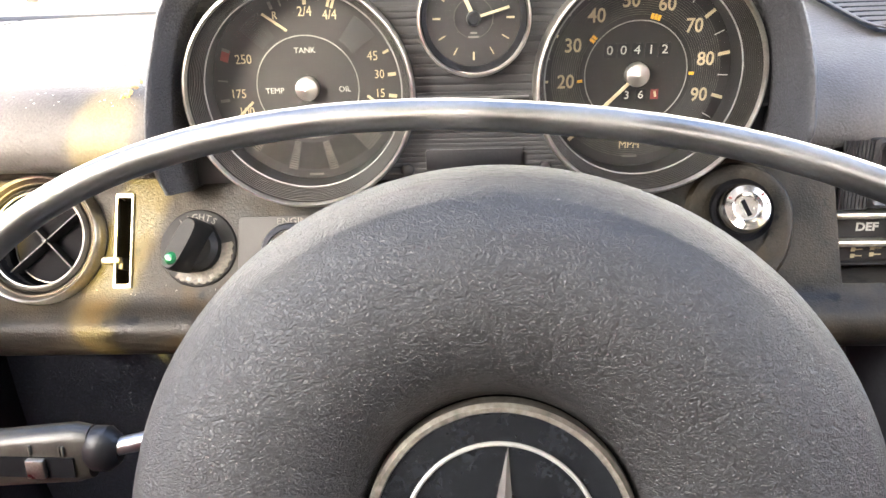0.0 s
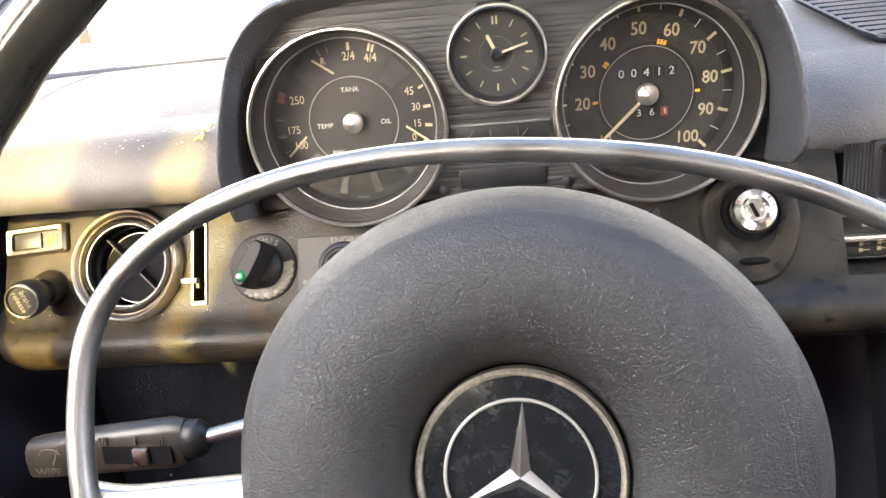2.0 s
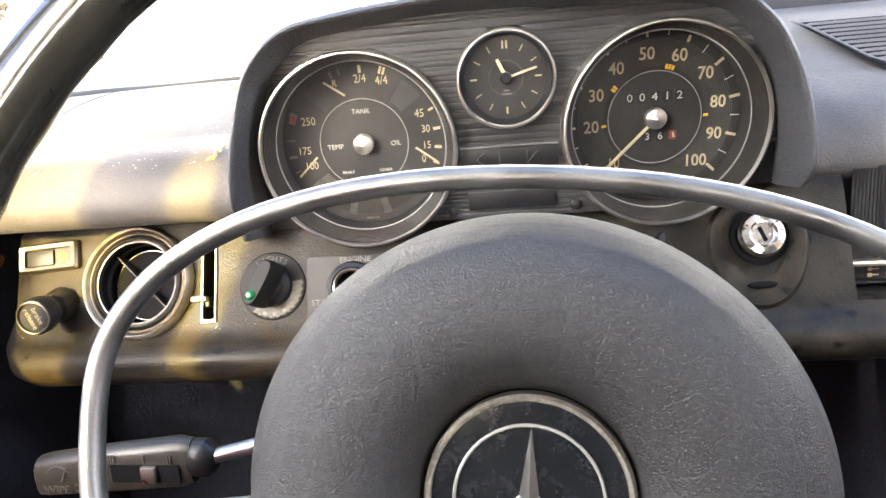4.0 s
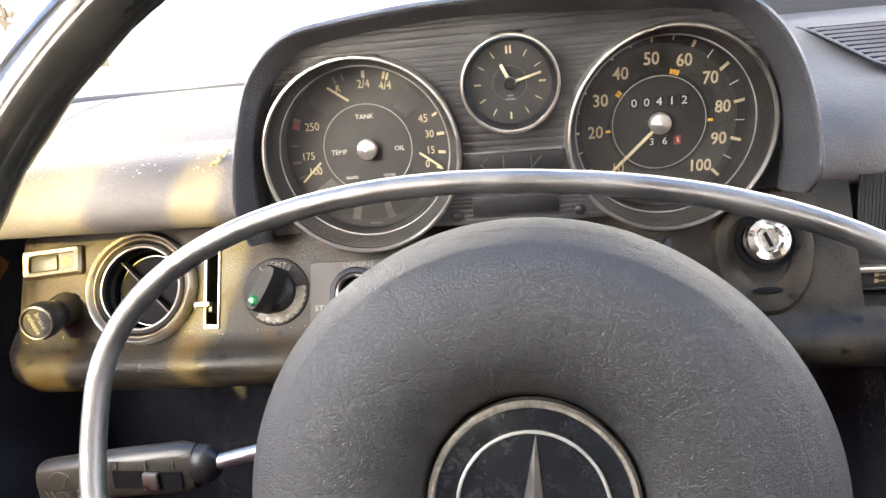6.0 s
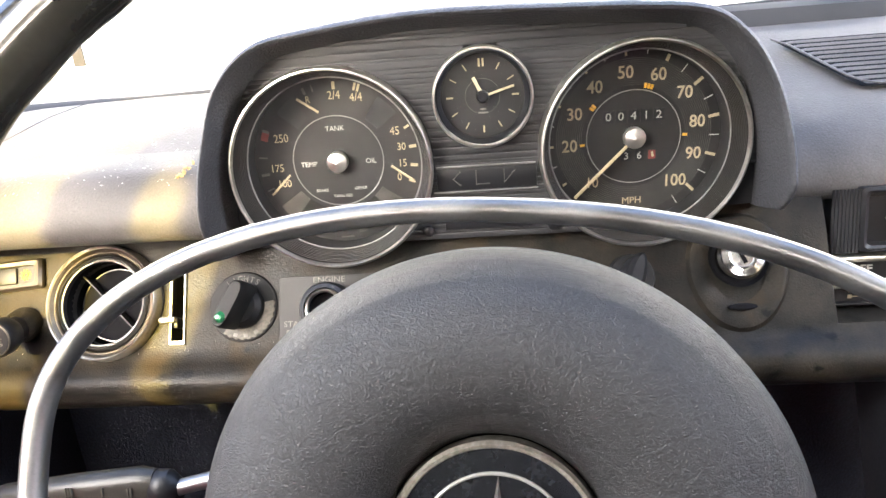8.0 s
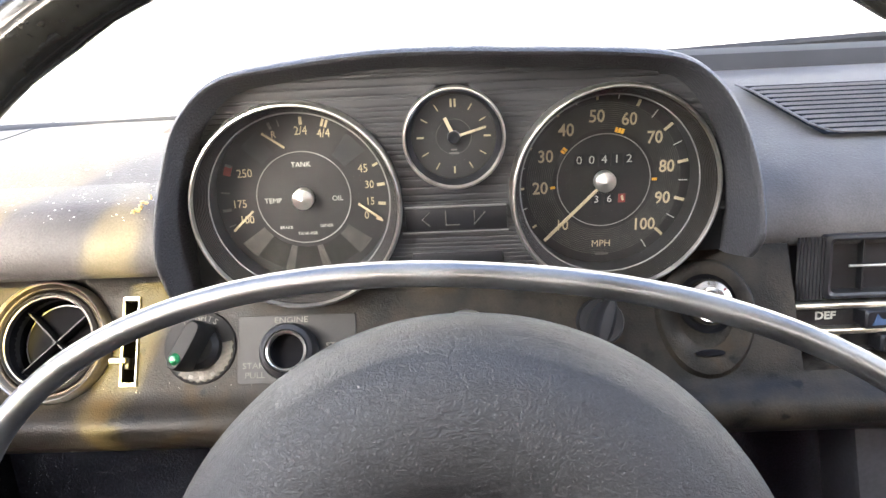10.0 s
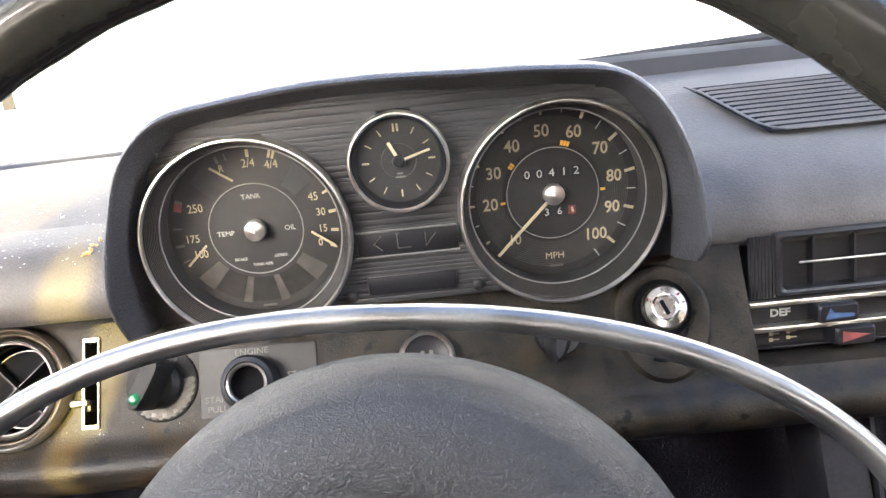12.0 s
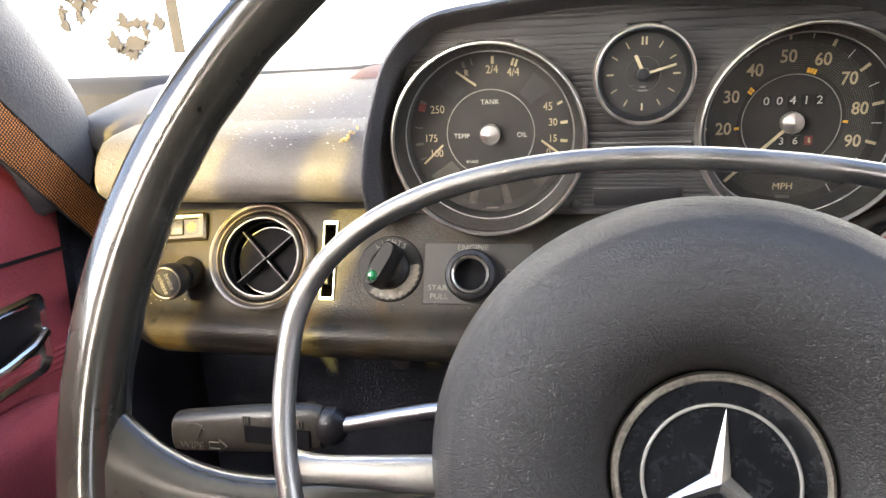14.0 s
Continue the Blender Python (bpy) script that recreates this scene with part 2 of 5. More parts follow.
BOARD = material("ochre_boards", (0.0085, 0.0052, 0.0015), 0.7, spread=0.35, grain=0.2, scale=30, patch=3)
DUST = material("pale_dust", (0.60, 0.58, 0.53), 0.9, spread=0.1, patch=300)
STALK = material("stalk_plastic", (0.026, 0.0245, 0.020), 0.36, spread=0.3, grain=0.2, scale=700, patch=60, bump=0.00008)
STALKPRINT = material("worn_stalk_print", (0.075, 0.070, 0.056), 0.6, spread=0.35, patch=300)
PLATE = material("dull_plate", (0.013, 0.0125, 0.0115), 0.55, spread=0.3, grain=0.12, scale=700, patch=40)
PLATE.node_tree.nodes["Principled BSDF"].inputs["Specular IOR Level"].default_value = 0.26
FACEPLATE = material("dull_faceplate", (0.0125, 0.0116, 0.0100), 0.5, spread=0.25, grain=0.12, scale=700, patch=40)
FAINT = material("faint_print", (0.11, 0.104, 0.09), 0.6, spread=0.2, patch=200)
PALEPAINT = material("rubbed_sunlit_paint", (0.085, 0.076, 0.058), 0.55, spread=0.35, grain=0.3, scale=700, patch=120)
LETTER = material("grey_lettering", (0.17, 0.16, 0.138), 0.6, spread=0.1, patch=200)
SEATS = material("black_leather", (0.014, 0.013, 0.013), 0.45, spread=0.2, patch=10, leather=0.0004, leather_scale=420)
LEAF = material("dry_leaf", (0.50, 0.36, 0.18), 0.8, spread=0.25, patch=300)
CLOTH = material("faded_rag", (0.11, 0.066, 0.056), 0.7, spread=0.2, grain=0.15, scale=300, patch=20)


# ---- building helpers ----
def finish(name, bm, mat, sharp=35):
    bmesh.ops.recalc_face_normals(bm, faces=bm.faces)
    me = bpy.data.meshes.new(name)
    bm.to_mesh(me)
    bm.free()
    me.materials.append(mat)
    for p in me.polygons:
        p.use_smooth = True
    me.set_sharp_from_angle(angle=radians(sharp))
    return me


def part(name, bm, mat, parent, label="", m=None, sharp=35):
    """One mesh object under a thing or under a part."""
    ob = new(name, finish(name, bm, mat, sharp))
    ob.parent = parent
    if m is not None:
        ob.matrix_basis = m
    if label:
        ob["label"] = label
    return ob


def thing(name, m, label, category, group="", kind=""):
    ob = new(name)
    ob.empty_display_size = 0.02
    ob.matrix_basis = m
    return tagged(ob, label, category, group, kind)


def solid(name, bm, mat, label, category, m=None, group="", kind="", sharp=35):
    ob = new(name, finish(name, bm, mat, sharp))
    if m is not None:
        ob.matrix_basis = m
    return tagged(ob, label, category, group, kind)


def loft(sections, close_ring=True, caps=True, close_path=False):
    """Skin over rows of points; every row has the same count."""
    bm = bmesh.new()
    rows = [[bm.verts.new(p) for p in s] for s in sections]
    n = len(rows[0])
    pairs = list(zip(rows, rows[1:])) + ([(rows[-1], rows[0])] if close_path else [])
    for a, b in pairs:
        for i in range(n if close_ring else n - 1):
            j = (i + 1) % n
            bm.faces.new((a[i], a[j], b[j], b[i]))
    if caps and close_ring and not close_path:
        bm.faces.new(rows[0][::-1])
        bm.faces.new(rows[-1])
    return bm


def lathe(profile, n=64, caps=False):
    """Turn (radius, height) points round the z axis."""
    bm = loft([[(r * math.cos(a), r * math.sin(a), h) for r, h in profile]
               for a in (2 * math.pi * i / n for i in range(n))], close_ring=False, close_path=True)
    bmesh.ops.remove_doubles(bm, verts=bm.verts, dist=1e-6)
    return bm


def torus(big, small, n=72, k=10, height=0.0, squash=1.0):
    return loft([[((big + small * math.cos(b)) * math.cos(a), (big + small * math.cos(b)) * math.sin(a), height + squash * small * math.sin(b))
                  for b in (2 * math.pi * j / k for j in range(k))] for a in (2 * math.pi * i / n for i in range(n))], close_path=True)


def box(lo, hi, bevel=0.0, seg=2):
    bm = bmesh.new()
    bmesh.ops.create_cube(bm, size=1)
    for v in bm.verts:
        v.co = Vector([(lo[i] + hi[i]) / 2 + v.co[i] * (hi[i] - lo[i]) for i in range(3)])
    if bevel:
        bmesh.ops.bevel(bm, geom=bm.edges, offset=bevel, segments=seg, affect="EDGES", profile=0.5)
    return bm


def plate(outline, lo, hi, bevel=0.0):
    """A flat outline in x, y, from height lo to hi, with a softened upper edge."""
    cx = sum(p[0] for p in outline) / len(outline)
    cy = sum(p[1] for p in outline) / len(outline)
    rows = [[(x, y, lo) for x, y in outline], [(x, y, hi - bevel) for x, y in outline]]
    if bevel:
        rows.append([(x + (cx - x) * min(1, bevel / max(1e-6, math.hypot(cx - x, cy - y))), y + (cy - y) * min(1, bevel / max(1e-6, math.hypot(cx - x, cy - y))), hi) for x, y in outline])
    return loft(rows)


def disc(r, lo, hi, n=40, bevel=0.0):
    return plate([(r * math.cos(2 * math.pi * i / n), r * math.sin(2 * math.pi * i / n)) for i in range(n)], lo, hi, bevel)


def rounded(w, h, r, k=5, cx=0.0, cy=0.0):
    """A rounded rectangle's outline."""
    pts = []
    for sx, sy, a0 in ((1, 1, 0), (-1, 1, 90), (-1, -1, 180), (1, -1, 270)):
        for i in range(k):
            a = radians(a0 + 90 * i / (k - 1))
            pts.append((cx + sx * (w / 2 - r) + r * math.cos(a), cy + sy * (h / 2 - r) + r * math.sin(a)))
    return pts


def tube(points, r, k=10, flat=1.0):
    """A round bar along points."""
    P = [Vector(p) for p in points]
    rows = []
    for i, p in enumerate(P):
        d = (P[min(i + 1, len(P) - 1)] - P[max(i - 1, 0)]).normalized()
        u = d.cross(Vector((0, 0, 1)) if abs(d.z) < 0.9 else Vector((1, 0, 0))).normalized()
        v = d.cross(u)
        rows.append([p + r * (math.cos(a) * u + flat * math.sin(a) * v) for a in (2 * math.pi * j / k for j in range(k))])
    return loft(rows)


def writing(name, text, cap, mat, parent, x, y, z, turn=0.0, wide=1.0, depth=0.00015, m=None, bold=0.0):
    """Raised letters, cap metres high, centred at x, y in the parent's plane."""
    cu = bpy.data.curves.new(name, "FONT")
    cu.body, cu.size, cu.align_x, cu.align_y, cu.extrude, cu.offset = text, cap / 0.72, "CENTER", "CENTER", depth, bold
    cu.resolution_u = 3
    tmp = bpy.data.objects.new(name, cu)
    scene.collection.objects.link(tmp)
    me = bpy.data.meshes.new_from_object(tmp.evaluated_get(bpy.context.evaluated_depsgraph_get()))
    bpy.data.objects.remove(tmp)
    bpy.data.curves.remove(cu)
    me.materials.clear()
    me.materials.append(mat)
    ob = new(name, me)
    ob.parent = parent
    ob.matrix_basis = (m or Matrix()) @ pose(x, y, z, 0, 0, turn) @ Matrix.Diagonal((wide, 1, 1, 1))
    return ob


def bar(name, mat, parent, x, y, z, w, h, turn=0.0, depth=0.0003):
    return part(name, box((-w / 2, -h / 2, 0), (w / 2, h / 2, depth)), mat, parent, m=pose(x, y, z, 0, 0, turn))


FACE = Matrix(((1, 0, 0, 0), (0, 0, -1, 0), (0, 1, 0, 0), (0, 0, 0, 1)))   # a plane that faces the driver: x right, y up


def face_at(x, y, z):
    return Matrix.Translation((x, y, z)) @ FACE


def cut(ob, cutters):
    """Cut closed meshes out of ob, once, for good."""
    for bm in cutters:
        tool = new("tool", finish("tool", bm, DARK))
        mod = ob.modifiers.new("cut", "BOOLEAN")
        mod.operation, mod.object, mod.solver = "DIFFERENCE", tool, "EXACT"
        me = bpy.data.meshes.new_from_object(ob.evaluated_get(bpy.context.evaluated_depsgraph_get()))
        ob.modifiers.clear()
        ob.data = me
        bpy.data.objects.remove(tool)
    for p in ob.data.polygons:
        p.use_smooth = True
    ob.data.set_sharp_from_angle(angle=radians(35))


def moved(bm, m):
    bmesh.ops.transform(bm, matrix=m, verts=bm.verts)
    return bm


# ---- dash: padded top, binnacle hood, ribbed panel, fascia ----
HOOD_LINE = ((-.1590, .946), (-.1575, .984), (-.1503, 1.016), (-.1397, 1.0435), (-.1182, 1.0630), (-.0857, 1.0694), (-.040, 1.0736), (0, 1.0738),
             (.040, 1.0720), (.0845, 1.0697), (.1187, 1.0649), (.1385, 1.0507), (.1511, 1.0296), (.1587, 1.005), (.1622, .980), (.1622, .9585))


def smooth_line(points, k):
    """A smooth curve through points, k steps from each to the next."""
    P = [Vector(p) for p in points]
    P = [2 * P[0] - P[1]] + P + [2 * P[-1] - P[-2]]
    out = []
    for a, b, c, d in zip(P, P[1:], P[2:], P[3:]):
        for j in range(k):
            t = j / k
            out.append(0.5 * (2 * b + (c - a) * t + (2 * a - 5 * b + 4 * c - d) * t * t + (3 * b - a - 3 * c + d) * t ** 3))
    return out + [P[-2]]


def arch(offset, y, far=None):
    """The hood's arch at a depth y, grown by offset on its left, by far on its right."""
    far = offset if far is None else far
    pts = smooth_line(HOOD_LINE, 5)
    n = len(pts) - 1
    out = []
    for i, (x, z) in enumerate(pts):
        d = (pts[min(n, i + 1)] - pts[max(0, i - 1)]).normalized()
        o = offset + (far - offset) * i / n
        end = max(0.0, 1 - min(i, n - i) / (0.05 * n))
        out.append((x - d.y * o, y + max(0.0, 0.432 - y) * 0.5 * end ** 1.6, max(z + d.x * o, 0.945)))
    return out


def build_hood():
    hood = thing("instrument_hood", Matrix(), "black grained vinyl hood over the instrument cluster", "hood")
    for name, offs, label in (("cover", ((0.009, 0.009, 0.530), (0.007, 0.007, 0.462), (0.005, 0.005, 0.425), (0.002, 0.002, 0.405)), "grained outer cover"),
                              ("lip", ((0.002, 0.002, 0.405), (0.0005, 0.0005, 0.3995), (-0.0012, -0.0012, 0.3977), (-0.0024, -0.0026, 0.3985), (-0.0030, -0.0036, 0.404)), "rolled front lip"),
                              ("inner_wall", ((-0.0030, -0.0036, 0.404), (-0.0056, -0.0066, 0.415), (-0.0088, -0.0092, 0.4275), (-0.0080, -0.0085, 0.460), (0.004, 0.004, 0.47), (0.006, 0.006, 0.52)), "")):
        part(name, loft([arch(o, y, f) for o, f, y in offs], close_ring=False), HOOD, hood, label, sharp=60)
    return hood


CLUSTER = pose(0, 0.4282, 1.0, 7.5) @ Matrix.Translation((0, -0.4282, -1.0))   # the cluster's face nods towards the driver
TANK_AT, SPEED_AT, CLOCK_AT = (-0.0858, 0.9953), (0.0904, 0.9972), (0.0028, 1.0299)


def build_ribs():
    """Horizontal ribs between the dials, cut out round them."""
    top = arch(-0.0045, 0.433, -0.0048)
    n = len(top)
    bm = bmesh.new()
    z, step = 0.9495, 0.0035
    rng = random.Random(4)
    while z < 1.0745:
        xs = [p[0] for p in top if p[2] >= z]
        if not xs:
            break
        spans = [[min(xs), max(xs)]]
        for (cx, cz), r in ((TANK_AT, 0.0564), (SPEED_AT, 0.0564), (CLOCK_AT, 0.0270)):
            d = abs(z - cz) - step * 0.15
            if d < r:
                h = math.sqrt(r * r - max(0, d) ** 2)
                spans = [q for a, b in spans for q in ([a, min(b, cx - h)], [max(a, cx + h), b]) if q[1] - q[0] > 0.0005]
        if z < 0.984:
            spans = [q for q in spans if q[1] > -0.1 and q[0] < 0.1]
        for a, b in spans:
            k = max(1, int((b - a) / 0.012))
            rows = []
            lift = rng.uniform(-0.0001, 0.0001)
            for i in range(k + 1):
                x = a + (b - a) * i / k
                rows.append([(x, 0.4282 - lift - q, z + o * step) for o, q in ((-0.5, -0.0002), (-0.42, 0.00005), (-0.1, 0.0001 + rng.uniform(-0.00007, 0.00007)), (0.25, 0.0001), (0.42, 0.00005), (0.5, -0.0002))])
            vs = [[bm.verts.new(p) for p in r] for r in rows]
            for p, q in zip(vs, vs[1:]):
                for i in range(5):
                    bm.faces.new((p[i], p[i + 1], q[i + 1], q[i]))
        z += step * 0.5
        step = rng.choice((0.0016, 0.0024, 0.0030, 0.0036, 0.0045))
        z += step * 0.5
    board = solid("cluster_backing", loft([arch(-0.001, 0.4325), arch(-0.001, 0.4345)], caps=True), BLACK, "black backing board of the instrument cluster", "panel", kind="structure")
    cut(board, [moved(disc(r, -0.02, 0.02, 64), face_at(cx, 0.433, cz)) for (cx, cz), r in ((TANK_AT, 0.0556), (SPEED_AT, 0.0556), (CLOCK_AT, 0.0258))])
    board.matrix_basis = CLUSTER
    ob = solid("cluster_panel", bm, RIBBED, "black ribbed wood-grained panel between the dials", "panel", CLUSTER, sharp=50)
    for z0 in (0.9919, 0.9771):
        part("chrome_strip", tube([(-0.0262 - (0.002 if z0 < 0.98 else 0), 0.4250, z0), (0.0305 + (0.001 if z0 < 0.98 else 0), 0.4250, z0)], 0.0006, 8), HORN, ob)
    lamp = part("lamp_strip", box((-0.0262, 0.4255, 0.978), (0.031, 0.4272, 0.991), 0.0004), BLACK, ob, "dark smoked warning lamp strip with arrows")
    for pts in ([(-0.0125, 0.9886), (-0.0168, 0.9845), (-0.0125, 0.9805)], [(-0.0035, 0.989), (-0.0035, 0.981), (0.0042, 0.981)], [(0.0125, 0.989), (0.0125, 0.981), (0.0185, 0.988)]):
        part("arrow", tube([(x, 0.4252, z0) for x, z0 in pts], 0.0004, 6), FANS, lamp)
    part("blank_plate", box((-0.0235, 0.4262, 0.9535), (0.028, 0.4275, 0.9646), 0.0006), BLACK, ob, "plain black blanking plate")
    for x in (-0.0335, 0.040):
        part("screw", lathe([(0, 0.0022), (0.0018, 0.002), (0.0032, 0.0012), (0.0036, 0)], 20), BLACK, ob, m=face_at(x, 0.4272, 0.9535))
    return ob


# (y, z) of the padded top from under its front roll to the windscreen
PADLINE = [(0.470, 0.955), (0.452, 0.9555), (0.430, 0.957), (0.414, 0.9605), (0.4065, 0.966), (0.4045, 0.973), (0.4065, 0.982), (0.411, 0.991), (0.418, 0.9985), (0.428, 1.0025),
           (0.4555, 1.0088), (0.4580, 1.0092), (0.4592, 1.0068), (0.4615, 1.0076), (0.50, 1.0215), (0.56, 1.0375), (0.64, 1.052), (0.64, 1.02), (0.56, 0.99), (0.50, 0.97)]
RIGHTLINE = [(0.500, 0.951), (0.475, 0.9515), (0.460, 0.953), (0.4525, 0.957), (0.4508, 0.965), (0.4535, 0.9745), (0.4610, 0.9855), (0.4725, 0.9955), (0.4865, 1.0037), (0.500, 1.0102),
             (0.511, 1.0146), (0.522, 1.0185), (0.55, 1.034), (0.60, 1.059), (0.66, 1.076), (0.66, 1.02), (0.58, 0.99), (0.52, 0.97)]


def build_pad(name, line, xs, label):
    cy = sum(p[0] for p in line) / len(line)
    cz = sum(p[1] for p in line) / len(line)
    rows = []
    for x, shrink in xs:
        rows.append([(x, cy + (y - cy) * shrink, cz + (z - cz) * shrink) for y, z in line])
    return solid(name, loft(rows), PAD, label, "dashboard", kind="structure", sharp=50)


SPEEDO_AT, GAUGE_AT = (0.0893, 0.4509, 1.0002), (-0.0868, 0.4467, 0.9976)


def gauge_place(x, y, z):
    return Matrix.Translation((x, y, z)) @ pose(0, 0, 0, 7.2, 0, 2.9) @ FACE @ Matrix.Scale(1.008, 4)


FASCIA_M = Matrix(((1, 0, 0, 0), (0, 0.3714, -0.9285, 0.437), (0, 0.9285, 0.3714, 0.925), (0, 0, 0, 1)))   # x right, y up the fascia, z out of it


def on_fascia(x, z, out=0.0):
    return FASCIA_M @ Matrix.Translation((x, (z - 0.925) / 0.9285, out))


def build_fascia():
    line = [(0.4505, 0.9585), (0.4232, 0.8905), (0.4205, 0.8855), (0.4155, 0.8822), (0.4098, 0.8795), (0.4062, 0.8752), (0.4052, 0.8695), (0.4075, 0.8635), (0.4130, 0.8580), (0.4215, 0.8535), (0.45, 0.8490), (0.52, 0.8480), (0.52, 0.9585)]
    rows = []
    for x, s in ((-0.338, 0.55), (-0.334, 0.8), (-0.326, 0.94), (-0.314, 1), (-0.20, 1), (-0.06, 1), (0.06, 1), (0.16, 1), (0.2, 1), (0.30, 1), (0.9, 1), (1.05, 1)):
        rows.append([(x, 0.47 + (y - 0.47) * s, 0.915 + (z - 0.915) * s) for y, z in line])
    ob = solid("dash_fascia", loft(rows), FASCIA, "dark brown-black plastic dash fascia, stained and dusty", "dashboard", kind="structure")
    cut(ob, [moved(lathe([(0, -0.06), (0.031, -0.06), (0.031, 0.05), (0, 0.05)], 48), on_fascia(-0.2412, 0.9182)),
             moved(box((-0.0038, -0.0243, -0.03), (0.0038, 0.0243, 0.02)), on_fascia(-0.1945, 0.9172)),
             moved(box((0.1975, 0.40, 0.8895), (0.9, 0.48, 0.97)), Matrix())]
        + [moved(lathe([(0, -0.03), (0.0563, -0.03), (0.0563, 0.06), (0, 0.06)], 64), gauge_place(*at)) for at in (SPEEDO_AT, GAUGE_AT)])
    return ob


hood = build_hood()
ribs = build_ribs()
build_pad("dash_pad_left", PADLINE, ((-0.3435, 0.90), (-0.3415, 0.97), (-0.336, 1), (-0.25, 1), (-0.17, 1), (-0.1575, 1)), "black grained padded vinyl dash top, dusty and sunlit")
build_pad("dash_pad_end", [(0.470, 0.985), (0.462, 0.992), (0.462, 1.0045), (0.470, 1.0115), (0.50, 1.0215), (0.56, 1.0375), (0.64, 1.052), (0.64, 1.02), (0.56, 0.99)], ((-0.405, 0.85), (-0.390, 0.95), (-0.370, 1), (-0.340, 1.0)), "black grained dash top end beside the pillar")
build_pad("dash_pad_right", RIGHTLINE, ((0.1600, 1), (0.2, 1), (0.3, 1), (0.6, 1), (1.05, 1)), "black grained padded vinyl dash top, dusty")
build_fascia()
solid("dash_core", box((-0.30, 0.505, 0.90), (1.0, 0.66, 1.012), 0.01), BLACK, "black core of the dashboard behind the dials", "dashboard", kind="structure")
solid("dash_rear_top", loft([[(x, y, z) for y, z in ((0.47, 1.009), (0.50, 1.0215), (0.56, 1.0375), (0.66, 1.056), (0.66, 1.01), (0.5, 1.0))] for x in (-0.150, 0.0, 0.158)]), PAD, "black padded dash top behind the hood", "dashboard", kind="structure")


# ---- dials ----
def needle(parent, a, b, w, mat, z=0.003):
    d = Vector((b[0] - a[0], b[1] - a[1]))
    return part("needle", box((0, -w / 2, 0), (d.length, w / 2, 0.0006), 0.0001, 1), mat, parent, m=pose(a[0], a[1], z, 0, 0, math.degrees(math.atan2(d.y, d.x))))


def gauge(name, at, label):
    """A round instrument: the dial lies 27 mm behind its chrome ring."""
    g = thing(name, gauge_place(*at), label, "gauge", "dials in the cluster")
    part("bezel", lathe([(0.0551, 0.0272), (0.0554, 0.0294), (0.0561, 0.0307), (0.0570, 0.0304), (0.0577, 0.0290), (0.0580, 0.0267), (0.0578, 0.0232), (0.0574, 0.0150)], 96), BEZEL, g, "pitted chrome ring")
    prof, k = [(0.0553, 0.0284)], 9
    for i in range(k):
        f = i / k
        r, h = 0.0549 - 0.0036 * f, 0.0274 - 0.0120 * f
        prof += [(r, h), (r - 0.00005, h - 0.0010), (r - 0.00035, h - 0.0011)]
    part("grooved_ring", lathe(prof + [(0.0511, 0.0150)], 96), GROOVE, g, "dark ring of fine grooves")
    part("inner_bezel", torus(0.0508, 0.00048, 96, 8, 0.0147), RING, g, "thin pale ring")
    part("dial_wall", lathe([(0.0508, 0.0150), (0.0506, 0.0), (0.0506, -0.001)], 72), DIAL, g)
    part("dial", disc(0.0512, -0.002, 0.0, 72), DIAL, g, "matt black dial")
    part("centre_ring", torus(0.0272, 0.00030, 80, 8, 0.0006), RING, g, "thin pale circle")
    glass = part("glass", disc(0.0549, 0.0260, 0.0272, 64), GLASS, g, "clear glass")
    glass.visible_shadow = False
    part("hub_cap", lathe([(0.00005, 0.0084), (0.0056, 0.0062), (0.0060, 0.0058), (0.0062, 0.0050), (0.0062, 0.001)], 56), SPUN, g, "spun metal cap", sharp=12)
    return g


def ring_marks(g, name, mat, angle, r0, r1, w):
    a = radians(angle)
    return bar(name, mat, g, (r0 + r1) / 2 * math.cos(a), (r0 + r1) / 2 * math.sin(a), 0.0002, r1 - r0, w, angle)


speedo = gauge("speedometer", SPEEDO_AT, "round black speedometer with cream numerals and chrome ring")
for v in range(20, 101, 10):
    a = radians(68.5 - (v - 60) * 2.92)
    writing("numeral", str(v), 0.0072, CREAM, speedo, 0.0372 * math.cos(a), 0.0372 * math.sin(a), 0.0003, wide=0.92, bold=0.00012)
writing("numeral", "10", 0.0066, CREAM, speedo, -0.0240, -0.0262, 0.0003, wide=0.86)
for v in range(10, 106, 5):
    a = 66.8 - (v - 60) * (2.76 if v > 60 else 2.92)
    if v % 10 == 0:
        if v > 60:
            ring_marks(speedo, "tick", CREAM, a, 0.0438, 0.0499, 0.0017)
        elif v == 60:
            ring_marks(speedo, "tick", CREAM, a, 0.0455, 0.0494, 0.0017)
        else:
            ring_marks(speedo, "tick", CREAM, a, 0.0465, 0.0492, 0.0013)
    else:
        ring_marks(speedo, "tick", WHITE, a, 0.0440 if v > 60 else 0.0470, 0.0494, 0.0005)
for a, k in ((186, 1), (142, 2), (74, 3), (-1, 1)):
    for i in range(k):
        ring_marks(speedo, "gear_mark", ORANGE, a + (i - (k - 1) / 2) * 3.6, 0.0284, 0.0312, 0.0015)
for i in range(14):
    part("dial_groove", torus(0.0302 + 0.00112 * i, 0.00013, 72, 4, 0.0), FANS, speedo)
for i, c in enumerate("00412"):
    x = -0.0146 + 0.00725 * i
    bar("digit_window", BLACK, speedo, x, 0.0122, 0.0001, 0.0062, 0.0072)
    writing("digit", c, 0.0047, WHITE, speedo, x, 0.0122, 0.0007, wide=1.1)
